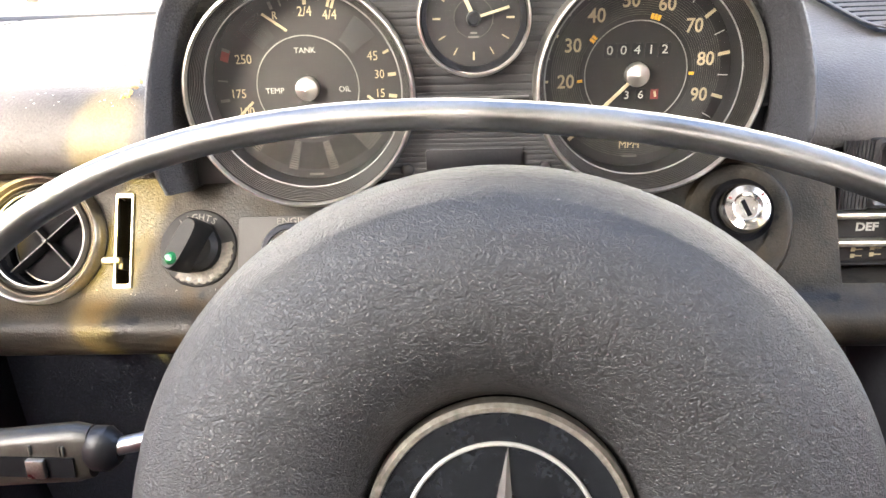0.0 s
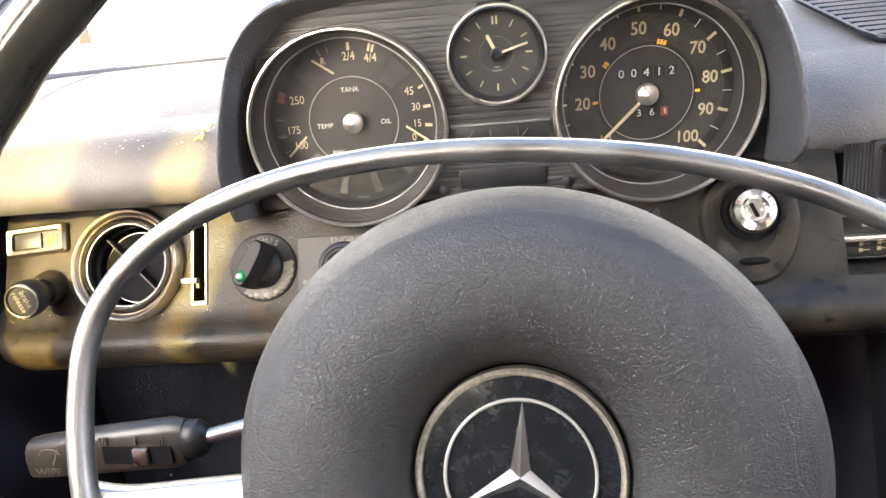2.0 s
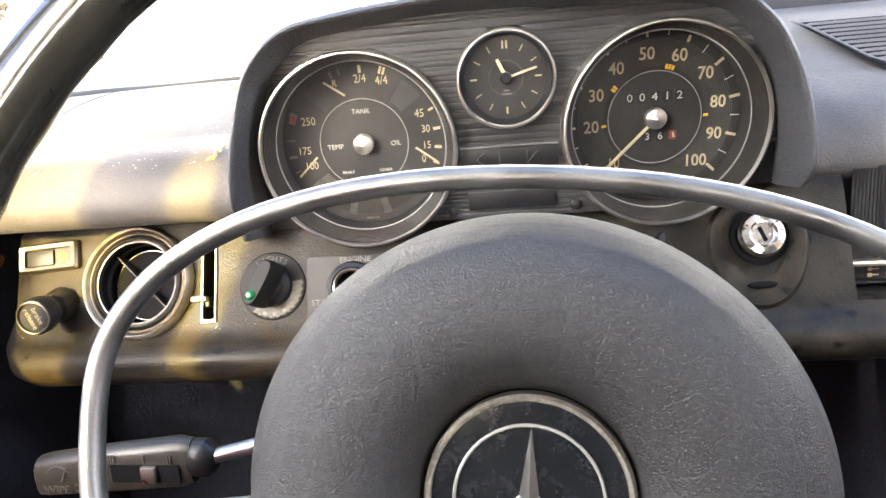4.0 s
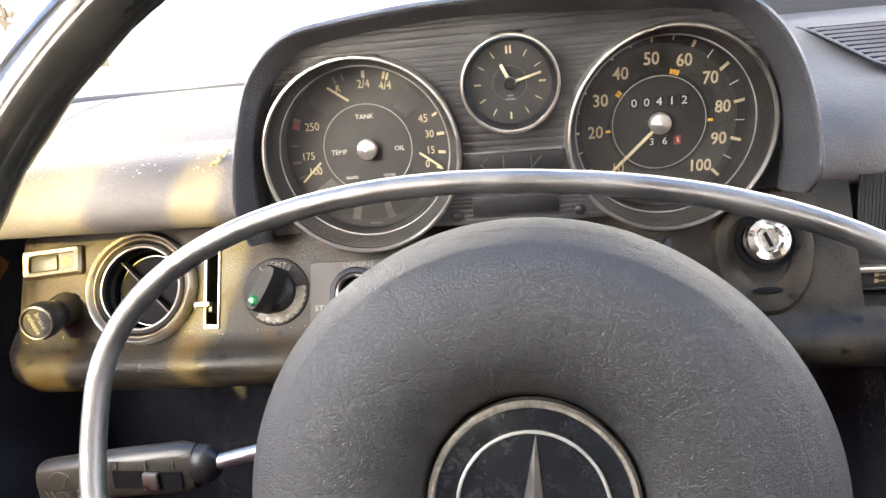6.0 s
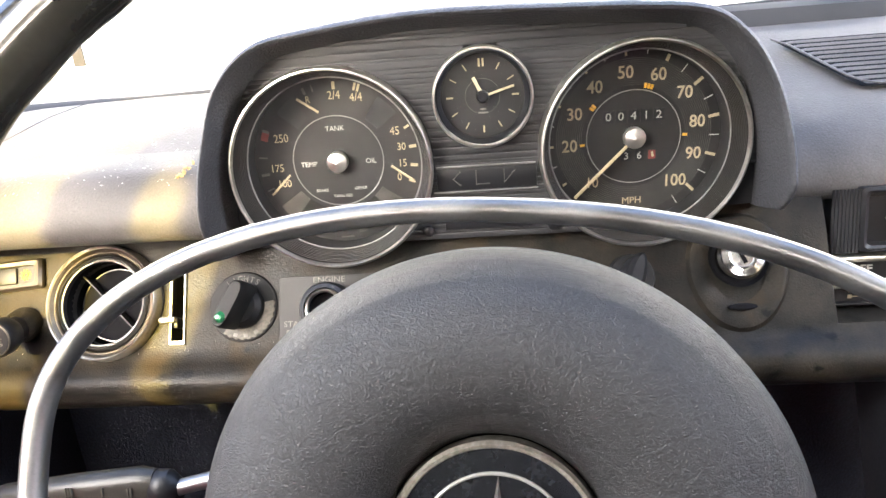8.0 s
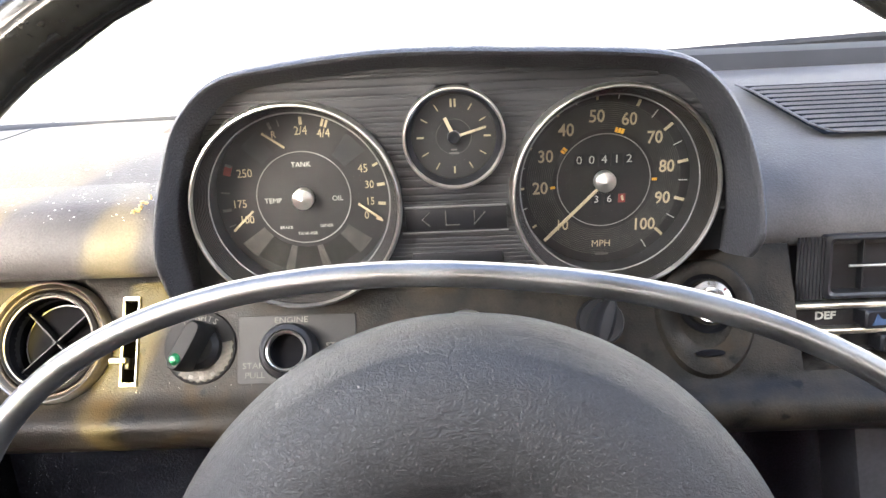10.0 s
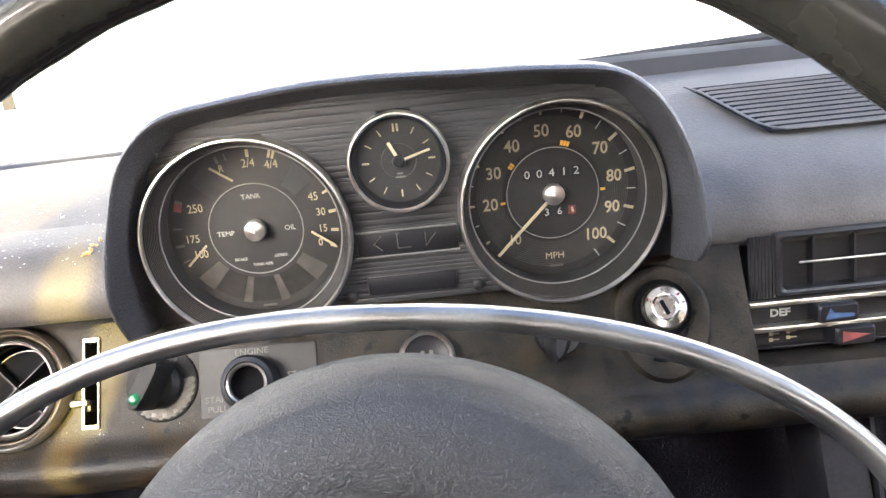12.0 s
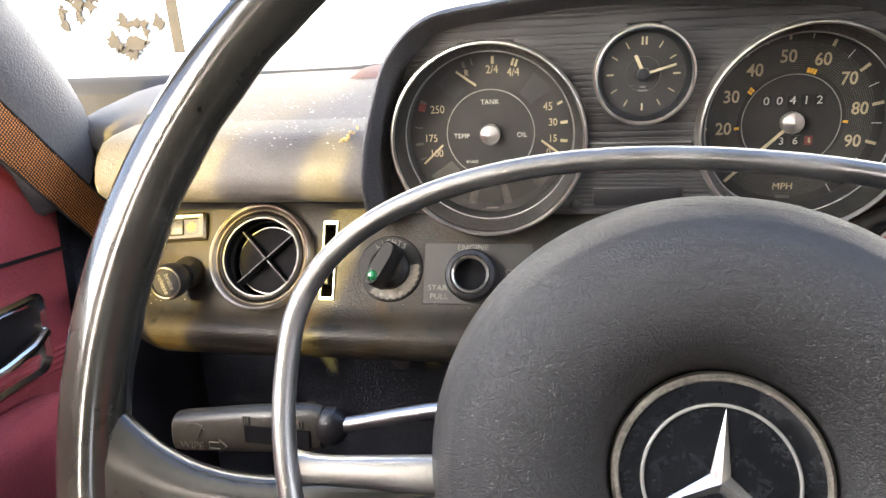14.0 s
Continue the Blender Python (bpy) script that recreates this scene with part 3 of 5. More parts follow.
for x, c in ((-0.0040, "3"), (0.0036, "6")):
    bar("digit_window", BLACK, speedo, x, -0.0112, 0.0001, 0.0056, 0.0064)
    writing("digit", c, 0.0043, WHITE, speedo, x, -0.0112, 0.0007, wide=1.05)
bar("trip_tenth", RED, speedo, 0.0110, -0.0110, 0.0002, 0.0042, 0.0052)
bar("trip_mark", CREAM, speedo, 0.0112, -0.0108, 0.0006, 0.0012, 0.0030, 12)
writing("unit", "MPH", 0.0042, CREAM, speedo, -0.0004, -0.0385, 0.0003)
bar("maker_mark", FAINT, speedo, 0.0002, -0.0448, 0.0002, 0.0080, 0.0014)
needle(speedo, (-0.003, -0.003), (-0.0350, -0.0338), 0.0018, CREAM, 0.004)

tank = gauge("combination_gauge", GAUGE_AT, "round black tank, temperature and oil gauge with chrome ring")
for text, cap, x, y in (("TANK", 0.0030, 0.0, 0.0195), ("TEMP", 0.0030, -0.0180, -0.0012), ("OIL", 0.0030, 0.0195, -0.0012), ("BRAKE", 0.0018, -0.0120, -0.0176),
                        ("TANK-RES.", 0.0018, 0.0004, -0.0217), ("GENER", 0.0018, 0.0116, -0.0174), ("2/4", 0.0050, 0.0018, 0.0388), ("4/4", 0.0050, 0.0146, 0.0368),
                        ("R", 0.0040, -0.0138, 0.0372), ("250", 0.0050, -0.0327, 0.0156), ("175", 0.0048, -0.0376, -0.0023), ("100", 0.0048, -0.0345, -0.0120),
                        ("45", 0.0050, 0.0354, 0.0156), ("30", 0.0046, 0.0385, 0.0060), ("15", 0.0046, 0.0384, -0.0040), ("0", 0.0046, 0.0358, -0.0124)):
    writing("lettering", text, cap, WHITE if cap < 0.0035 else CREAM, tank, x, y, 0.0003, wide=0.86 if cap > 0.0035 else 1.0)
for x, y, w, h, turn, mat in ((0.0022, 0.0445, 0.0018, 0.0044, 0, CREAM), (0.0143, 0.0430, 0.0014, 0.0044, -18, CREAM), (0.0164, 0.0422, 0.0014, 0.0044, -20, CREAM),
                              (-0.0155, 0.0422, 0.0016, 0.0040, 20, FAINT), (-0.0105, 0.0437, 0.0008, 0.0040, 14, FAINT), (-0.0420, 0.0178, 0.0042, 0.0060, -20, RED), (-0.0450, 0.0048, 0.0050, 0.0008, -6, FAINT),
                              (-0.0452, -0.0056, 0.0050, 0.0016, 6, FAINT), (-0.0432, -0.0150, 0.0042, 0.0008, 20, FAINT), (0.0452, 0.0060, 0.0044, 0.0018, 6, CREAM), (0.0452, -0.0054, 0.0044, 0.0018, -6, CREAM),
                              (0.0425, 0.0178, 0.0034, 0.0014, 28, CREAM), (0.0432, -0.0152, 0.0042, 0.0010, -22, CREAM)):
    bar("tick", mat, tank, x, y, 0.0002, w, h, turn)
bar("tick", FAINT, tank, -0.0412, 0.0206, 0.0005, 0.0040, 0.0016, -20)
needle(tank, (-0.0200, 0.0384), (-0.0080, 0.0298), 0.0013, CREAM, 0.0012)
needle(tank, (-0.0425, -0.0180), (-0.0300, -0.0064), 0.0013, CREAM, 0.0012)
needle(tank, (0.0315, -0.0048), (0.0445, -0.0148), 0.0013, CREAM, 0.0012)


def fan(parent, a0, a1, r0, r1, k, mat, name):
    """A fan of raised ribs between two angles."""
    bm = bmesh.new()
    for i in range(k):
        f = (i + 0.5) / k
        r, da = r0 + (r1 - r0) * f, 0.36 * (r1 - r0) / k
        rows = []
        for j in range(6):
            a = radians(a0 + (a1 - a0) * j / 5)
            rows.append([bm.verts.new(((r + o) * math.cos(a), (r + o) * math.sin(a), h)) for o, h in ((-da, 0.0001), (-da, 0.0008), (da, 0.0008), (da, 0.0001))])
        for p, q in zip(rows, rows[1:]):
            for i2 in range(3):
                bm.faces.new((p[i2], p[i2 + 1], q[i2 + 1], q[i2]))
    return part(name, bm, mat, parent)


for a, w in ((-139, 7), (-106, 3.2), (-77, 3.2), (-42, 7)):
    fan(tank, a - w, a + w, 0.0300, 0.0465, 12, FANS, "ribbed_divider")
for a in (128, 44):
    fan(tank, a - 9, a + 9, 0.0300, 0.0455, 14, RIBBED, "ribbed_patch")
for a0, a1 in ((-131, -110), (-102, -81), (-73, -50)):
    rows = []
    for i in range(9):
        a = radians(a0 + (a1 - a0) * i / 8)
        rows.append([(r * math.cos(a), r * math.sin(a), h) for r, h in ((0.0300, 0.0001), (0.0300, 0.0006), (0.0450, 0.0006), (0.0450, 0.0001))])
    part("warning_lens", loft(rows), LENS, tank, "dark smoked warning lamp lens")
bar("maker_mark", FAINT, tank, 0.0, -0.0478, 0.0003, 0.0080, 0.0013)

clock = thing("dash_clock", Matrix.Translation((CLOCK_AT[0], 0.4225, CLOCK_AT[1])) @ pose(0, 0, 0, 8, 0, 2) @ FACE @ Matrix.Scale(0.975, 4), "small round black analogue clock with cream pointers and chrome ring", "clock")
part("bezel", lathe([(0.0264, 0.0060), (0.0266, 0.0078), (0.0271, 0.0089), (0.0278, 0.0087), (0.0283, 0.0072), (0.0284, 0.0040), (0.0283, 0.0004), (0.0278, -0.004)], 80), BEZEL, clock, "chrome ring")
part("dial_wall", lathe([(0.0260, 0.0072), (0.0240, 0.0018), (0.0238, 0.0)], 64), BLACK, clock)
part("dial", disc(0.0245, -0.002, 0.0, 64), DIAL, clock, "matt black dial")
for h in range(12):
    a = 90 - 30 * h
    if h == 0:
        for o in (-0.0011, 0.0011):
            bar("tick", CREAM, clock, o, 0.0186, 0.0002, 0.0011, 0.0044)
    else:
        ring_marks(clock, "tick", CREAM, a, 0.0166, 0.0206, 0.0010 if h % 3 == 0 else 0.0006)
needle(clock, (-0.0003, 0.0012), (-0.0048, 0.0108), 0.0019, CREAM, 0.0016)
needle(clock, (0.0012, 0.0005), (0.0178, 0.0052), 0.0013, CREAM, 0.0024)
bm = lathe([(0, 0.0040), (0.0026, 0.0040), (0.0032, 0.0034), (0.0036, 0.0032), (0.0038, 0.0026), (0.0038, 0.0005)], 48)
for v in bm.verts:                                       # milled edge
    r = math.hypot(v.co.x, v.co.y)
    if r > 0.0034 and round(math.atan2(v.co.y, v.co.x) / (2 * math.pi) * 48) % 2:
        v.co.x, v.co.y = v.co.x * 0.91, v.co.y * 0.91
part("hub", bm, BLACK, clock, "milled black hub", sharp=20)
for y, w in ((-0.0072, 0.0034), (-0.0092, 0.0056)):
    bar("maker_mark", LETTER, clock, 0.0, y, 0.0002, w, 0.0009)
part("dial_groove", torus(0.0098, 0.00014, 56, 4, 0.0), FANS, clock)
pane = part("glass", disc(0.0258, 0.0058, 0.0066, 48), GLASS, clock, "clear glass")
pane.visible_shadow = False

# ---- steering wheel ----
WHEEL_M = Matrix(((0.9994, 0.0100, -0.0331, 0.0045), (-0.0346, 0.2892, -0.9566, 0.1807), (0.0, 0.9572, 0.2894, 0.9216), (0, 0, 0, 1))) @ pose(0, 0, 0, 0, 0, -4.5)
wheel = thing("steering_wheel", WHEEL_M, "large black steering wheel with padded leather boss and chrome horn ring", "steering wheel")


def rim_mesh():
    R, H, rows, n = 0.2012, -0.016, [], 160
    for i in range(n):
        a = 2 * math.pi * i / n
        sec = []
        for j in range(24):
            b = 2 * math.pi * j / 24
            c, w = math.cos(b), math.sin(b)
            rr = 0.0116
            if w < -0.2 and c < 0.5:
                rr -= 0.0011 * (0.5 + 0.5 * math.cos(a * 40)) * min(1, -w)
            if j in (3, 5):
                rr -= 0.0007
            sec.append(((R + rr * c) * math.cos(a), (R + rr * c) * math.sin(a), H + rr * 1.02 * w))
        rows.append(sec)
    return loft(rows, close_path=True)


part("rim", rim_mesh(), BAKELITE, wheel, "glossy black rim with finger grips", sharp=80)


def spoke_mesh(side):
    """A broad dark spoke, from the boss out to the rim, drooping."""
    rows = []
    for i in range(43):
        f = i / 42
        r = 0.06 + 0.137 * f
        droop = -0.011 - 0.105 * (r - 0.06) / 0.137 * 0.17
        half = 0.017 + 0.026 * max(0, f - 0.45) ** 3.2 / 0.55 ** 3.2 - 0.004 * math.sin(f * math.pi)
        z0 = -0.034 + 0.018 * f
        cy = droop - 0.020
        sec = []
        for j in range(16):
            b = 2 * math.pi * j / 16
            sec.append((side * r, cy + half * math.copysign(abs(math.cos(b)) ** 0.7, math.cos(b)), z0 + 0.0080 * math.copysign(abs(math.sin(b)) ** 0.8, math.sin(b))))
        rows.append(sec)
    return loft(rows)


for side in (-1, 1):
    part("spoke", spoke_mesh(side), BAKELITE, wheel, "glossy black spoke", sharp=60)
part("boss", lathe([(0.030, -0.050), (0.062, -0.047), (0.070, -0.036), (0.070, -0.02)], 72), BLACK, wheel)


def horn_ring_mesh():
    rows, n = [], 150
    for i in range(n):
        t = 2 * math.pi * i / n
        c, w = math.cos(t), math.sin(t)
        e = 0.927
        top = 0.0655 if w > 0 else 0.116
        x = 0.0009 + 0.1258 * math.copysign(abs(c) ** e, c)
        y = 0.0199 + top * math.copysign(abs(w) ** e, w)
        tx, ty = -0.1258 * w, top * c
        L = math.hypot(tx, ty)
        nx, ny = ty / L, -tx / L
        sec = []
        for j in range(14):
            b = 2 * math.pi * j / 14
            u, v = 0.0034 * math.cos(b), 0.0044 * math.sin(b)
            if math.sin(b) < 0:
                v *= 0.8
            px, py = x + nx * u, y + ny * u
            sec.append((px, py, -0.0025 + v - 0.064 * py - 0.018 * px))
        rows.append(sec)
    return loft(rows, close_path=True)


ring = part("horn_ring", horn_ring_mesh(), HORN, wheel, "oval satin chrome horn ring", sharp=80)
for side in (-1, 1):
    rows = []
    for i in range(14):
        f = i / 13
        r = 0.070 + 0.052 * f
        cy = -0.0137 - 0.09 * (r - 0.07)
        half = 0.0060 - 0.0024 * f + 0.0024 * max(0.0, (f - 0.72) / 0.28) ** 2
        rows.append([(side * r, cy + half * math.copysign(abs(math.cos(b)) ** 0.45, math.cos(b)), -0.012 + 0.008 * f + 0.0042 * math.copysign(abs(math.sin(b)) ** 0.6, math.sin(b))) for b in (2 * math.pi * j / 20 for j in range(20))])
    part("horn_spoke", loft(rows), SATIN, ring, "chrome bar of the horn ring", sharp=50)

bm = lathe([(0.0276, -0.006), (0.0288, -0.0015), (0.0310, 0.0020), (0.0345, 0.0060), (0.0400, 0.0098), (0.0470, 0.0124), (0.0540, 0.0128), (0.0610, 0.0106), (0.0675, 0.0062),
            (0.0722, 0.0004), (0.0752, -0.0064), (0.0764, -0.014), (0.0756, -0.023), (0.0726, -0.031), (0.066, -0.036)], 128)
for v in bm.verts:                                       # the boss is a little wider than high
    f = min(1.0, max(0.0, (math.hypot(v.co.x, v.co.y) - 0.031) / 0.030))
    f = f * f * (3 - 2 * f)
    v.co.x *= 1 + 0.046 * f
    v.co.y *= 1 - 0.004 * f
pad = part("hub_pad", bm, LEATHER, wheel, "padded black leather boss with worn creases", sharp=80)
BADGE = pose(0.0, -0.0008, -0.0016)
part("emblem_rim", lathe([(0.0256, 0.0002), (0.0259, 0.0010), (0.0268, 0.0012), (0.0277, 0.0004), (0.0281, -0.004)], 96), material("aged_rim", (0.30, 0.275, 0.235), 0.5, metal=0.85, spread=0.25, grain=0.2, scale=900, patch=220), pad, "dull brownish metal rim", m=BADGE)
part("emblem_disc", disc(0.0262, -0.004, 0.0002, 72), material("emblem_enamel", (0.009, 0.010, 0.012), 0.09, spread=0.3, grain=0.3, scale=900, patch=150, rough_spread=0.04), pad, "scratched glossy black enamel disc", m=BADGE)
part("emblem_ring", torus(0.0196, 0.0005, 96, 8, 0.0006), RING, pad, "thin pale metal circle", m=BADGE)


def star_mesh():
    bm = bmesh.new()
    top = bm.verts.new((0, 0, 0.0031))
    pts = []
    for i in range(6):
        a = radians(90 + 60 * i)
        r = 0.0193 if i % 2 == 0 else 0.0030
        pts.append(bm.verts.new((r * math.cos(a), r * math.sin(a), 0.0005)))
    for i in range(6):
        bm.faces.new((top, pts[i], pts[(i + 1) % 6]))
    return bm


part("star", star_mesh(), CHROME, pad, "plain chrome three-pointed star shape", m=BADGE, sharp=5)

# ---- column stalk ----
stalk = thing("wiper_stalk", Matrix.Translation((-0.1568, 0.3116, 0.8662)) @ pose(0, 0, 0, 0, 1.5, 0) @ Matrix.Scale(0.845, 4), "dark grey wiper and indicator stalk on a steel rod", "lever")
part("paddle", loft([[(x, 0.008 * math.sin(b) * s, zc + hh * math.copysign(abs(math.cos(b)) ** 0.5, math.cos(b)) * s) for b in (2 * math.pi * j / 16 for j in range(16))]
                     for x, s, zc, hh in ((-0.0970, 0.75, -0.0172, 0.0122), (-0.0955, 0.95, -0.0170, 0.0126), (-0.090, 1, -0.0164, 0.0130), (-0.05, 1, -0.0118, 0.0146), (-0.008, 1, -0.0075, 0.0154), (0.0, 0.9, -0.0070, 0.0148))]),
     STALK, stalk, "worn grey plastic paddle")
part("collar", loft([[(x, 0.0085 * s * math.sin(b), -0.0055 + 0.0105 * s * math.cos(b)) for b in (2 * math.pi * j / 20 for j in range(20))] for x, s in ((-0.002, 0.9), (0.001, 1.1), (0.008, 1.1), (0.012, 0.8), (0.0135, 0.6))]), BLACK, stalk)
part("rod", tube([(0.010, 0, -0.0050), (0.063, 0, 0.0088), (0.17, -0.01, 0.034)], 0.0045, 14), SATIN, stalk, "steel rod")
# dark block on the paddle; the slot's shade is only colour
part("slider_slot", box((-0.047, -0.0088, -0.0165), (-0.006, -0.0078, -0.0060)), DARK, stalk)
part("slider", box((-0.028, -0.0115, -0.0160), (-0.019, -0.0080, -0.0060), 0.0008), DULL, stalk, "small metal slider")
STALK_FACE = Matrix.Translation((0, -0.0084, 0)) @ FACE
writing("lettering", "WIPE", 0.0050, STALKPRINT, stalk, -0.0825, -0.0222, 0, m=STALK_FACE)
part("arrow", tube([(x, -0.0086, z) for x, z in ((-0.0705, -0.0226), (-0.0640, -0.0226), (-0.0640, -0.0246), (-0.0592, -0.0206), (-0.0640, -0.0166), (-0.0640, -0.0186), (-0.0705, -0.0186), (-0.0705, -0.0226))], 0.00045, 6), STALKPRINT, stalk)
part("wiper_symbol", tube([(-0.0800 + 0.0075 * math.cos(radians(a)), -0.0086, -0.0145 + 0.0075 * math.sin(radians(a))) for a in range(30, 151, 12)], 0.00035, 6), STALKPRINT, stalk)
part("wiper_arm", tube([(-0.0785, -0.0086, -0.0165), (-0.0745, -0.0086, -0.0080)], 0.0004, 6), STALKPRINT, stalk)
for x, k in ((-0.0480, 3), (-0.0270, 1), (-0.0125, 2)):
    for j in range(k):
        part("speed_mark", box((x + 0.0016 * j, -0.0090, -0.0050), (x + 0.0016 * j + 0.0008, -0.0076, 0.0000)), STALKPRINT, stalk)
column = solid("steering_column", moved(lathe([(0.0, 0.0), (0.03, 0.0), (0.034, -0.02), (0.034, -0.30), (0.0, -0.30)], 40), WHEEL_M @ Matrix.Translation((0, 0, -0.05))), BLACK, "black steering column behind the wheel", "column")

# ---- fascia fittings ----
vent = thing("air_vent", on_fascia(-0.2412, 0.9182), "round dash air vent with chrome ring and cross blade", "vent")
part("outer_ring", lathe([(0.0340, 0.0078), (0.0344, 0.0094), (0.0350, 0.0098), (0.0356, 0.0090), (0.0361, 0.0060), (0.0364, -0.001)], 96), BEZEL, vent, "thin chrome ring")
part("sloping_ring", lathe([(0.0300, 0.0040), (0.0304, 0.0058), (0.0312, 0.0066), (0.0320, 0.0062), (0.0326, 0.0066), (0.0334, 0.0076), (0.0341, 0.0080)], 96), AGED, vent, "dull stepped metal ring")
part("inner_ring", lathe([(0.0262, -0.008), (0.0268, 0.0060), (0.0280, 0.0078), (0.0294, 0.0062), (0.0300, 0.0040), (0.0302, -0.008)], 72), GREYPLATE, vent, "dark inner ring")
part("throat_ring", torus(0.0266, 0.0006, 72, 8, 0.0062), BEZEL, vent, "thin chrome ring")
part("throat", lathe([(0.0264, 0.002), (0.0264, -0.045), (0, -0.045)], 48), DARK, vent)
for turn in (42, 135):
    part("blade", box((-0.0262, -0.0005, -0.014), (0.0262, 0.0005, -0.0015), 0.0002, 1), GREYPLATE, vent, m=pose(0, 0, 0, 0, 0, turn))
part("shutter", disc(0.0232, -0.0125, -0.0105, 56), DARK, vent, "black round shutter")
part("shutter_edge", torus(0.0232, 0.0004, 56, 6, -0.0105), DULL, vent, "thin worn edge")
part("pivot", lathe([(0, 0.0005), (0.0012, 0.0002), (0.0016, -0.0015)], 16), BLACK, vent)

slot = thing("vent_lever", on_fascia(-0.1945, 0.9172), "upright chrome-framed vent slider in the fascia", "lever")
bm = loft([[(x, y, h) for x, y in rounded(w, hh, 0.0006, 3)] for w, hh, h in ((0.0104, 0.0535, -0.001), (0.0104, 0.0535, 0.0012), (0.0098, 0.0528, 0.0018), (0.0080, 0.0490, 0.0016), (0.0076, 0.0486, -0.006))], caps=False)
part("frame", bm, BEZEL, slot, "chrome frame")
part("slider", box((-0.010, -0.0135, 0.001), (0.0008, -0.0095, 0.007), 0.0012), DULL, slot, "small bent metal tab")
part("slider_stem", box((-0.0014, -0.0165, -0.004), (0.0014, -0.0100, 0.004), 0.0006), BLACK, slot)

light = thing("light_switch", on_fascia(-0.1522, 0.9126), "rotary headlamp switch with green telltale on a grey disc", "switch")
part("back_plate", lathe([(0, 0.0016), (0.0200, 0.0016), (0.0212, 0.0012), (0.0218, 0.0)], 64), PLATE, light, "worn dark disc with printed letters")
part("skirt", lathe([(0.0135, 0.0015), (0.0130, 0.006), (0.0100, 0.009), (0, 0.0092)], 48), PLATE, light)
grip = part("grip", loft([[(wx * math.copysign(abs(math.cos(b)) ** 0.6, math.cos(b)), hy * math.copysign(abs(math.sin(b)) ** 0.6, math.sin(b)), h) for b in (2 * math.pi * j / 24 for j in range(24))]
                          for wx, hy, h in ((0.0058, 0.0150, 0.004), (0.0055, 0.0152, 0.018), (0.0050, 0.0148, 0.0255), (0.0040, 0.0140, 0.0275))]), PLATE, light, "black bar grip", m=pose(0, 0, 0, 0, 0, -28))
part("telltale", lathe([(0, 0.0034), (0.0020, 0.0028), (0.0032, 0.0012), (0.0036, 0.0)], 24), GREEN, grip, "green glass telltale", m=pose(0, -0.0088, 0.0270))
# pale band: rubbed paint, with the sunlight on the lower disc painted in
part("pale_lit_edge", loft([[(r * math.cos(radians(a)), r * math.sin(radians(a)), h) for r, h in ((0.0128, 0.0015), (0.0128, 0.0019), (0.0205 - 0.0012 * (i % 2), 0.0019), (0.0205, 0.0012))] for i, a in enumerate(range(-128, 16, 6))]), PALEPAINT, light, "pale disc edge, wear and sunlight in one colour")
for i, c in enumerate("LIGHTS"):
    a = 121 - 12.4 * i
    writing("letter", c, 0.0037, LETTER, light, 0.0174 * math.cos(radians(a)), 0.0172 * math.sin(radians(a)), 0.0018, turn=a - 90)
for a in (-62, -84, -105):
    bar("position_mark", FAN, light, 0.0178 * math.cos(radians(a)), 0.0178 * math.sin(radians(a)), 0.0017, 0.0022, 0.0026, a)

engine = thing("starter_knob", on_fascia(-0.0950, 0.9102), "pull knob for engine start and stop on a grey plate", "knob")
part("plate", plate(rounded(0.0700, 0.0395, 0.0012, 3, 0.0005, 0.0), 0.0, 0.0012, 0.0003), FACEPLATE, engine, "dull grey-black plate")
part("knob", lathe([(0.0160, 0.001), (0.0166, 0.006), (0.0164, 0.012), (0.0150, 0.0155), (0.0125, 0.0165), (0.0116, 0.0150)], 64), BLACK, engine, "black rubber knob", m=pose(-0.0022, -0.0020, 0))
part("knob_ring", lathe([(0.0098, 0.0140), (0.0103, 0.0165), (0.0111, 0.0172), (0.0118, 0.0162)], 56), BEZEL, engine, "chrome ring", m=pose(-0.0022, -0.0020, 0))
part("knob_cup", lathe([(0.0104, 0.0160), (0.0098, 0.0090), (0.0060, 0.0075), (0, 0.0072)], 48), DARK, engine, m=pose(-0.0022, -0.0020, 0))
writing("lettering", "ENGINE", 0.0036, LETTER, engine, -0.0030, 0.0168, 0.0013, wide=1.15)
writing("lettering", "STOP", 0.0036, LETTER, engine, 0.0245, 0.0010, 0.0013, wide=1.15, turn=0)
writing("lettering", "START", 0.0036, LETTER, engine, -0.0235, -0.0095, 0.0013, wide=1.1)
writing("lettering", "PULL", 0.0036, LETTER, engine, -0.0240, -0.0150, 0.0013, wide=1.1)

heat = thing("centre_knob", on_fascia(0.0058, 0.9124), "round black push knob with chrome ring", "knob")
part("surround", lathe([(0.0130, 0.002), (0.0135, 0.0085), (0.0150, 0.0098), (0.0163, 0.0080), (0.0168, 0.0)], 56), BEZEL, heat, "chrome ring")
part("face", lathe([(0.0135, 0.0075), (0.0110, 0.0060), (0.0, 0.0060)], 48), BLACK, heat)
for x in (-0.0022, 0.0028):
    bar("mark", FAN, heat, x, 0.0030, 0.0061, 0.0022, 0.0030)

small = thing("small_knob", on_fascia(0.0840, 0.9190) @ Matrix.Scale(1.3, 4), "small black grip knob under the speedometer", "knob")
part("skirt", lathe([(0.0, 0.004), (0.0098, 0.0035), (0.0108, 0.0)], 40), BLACK, small)
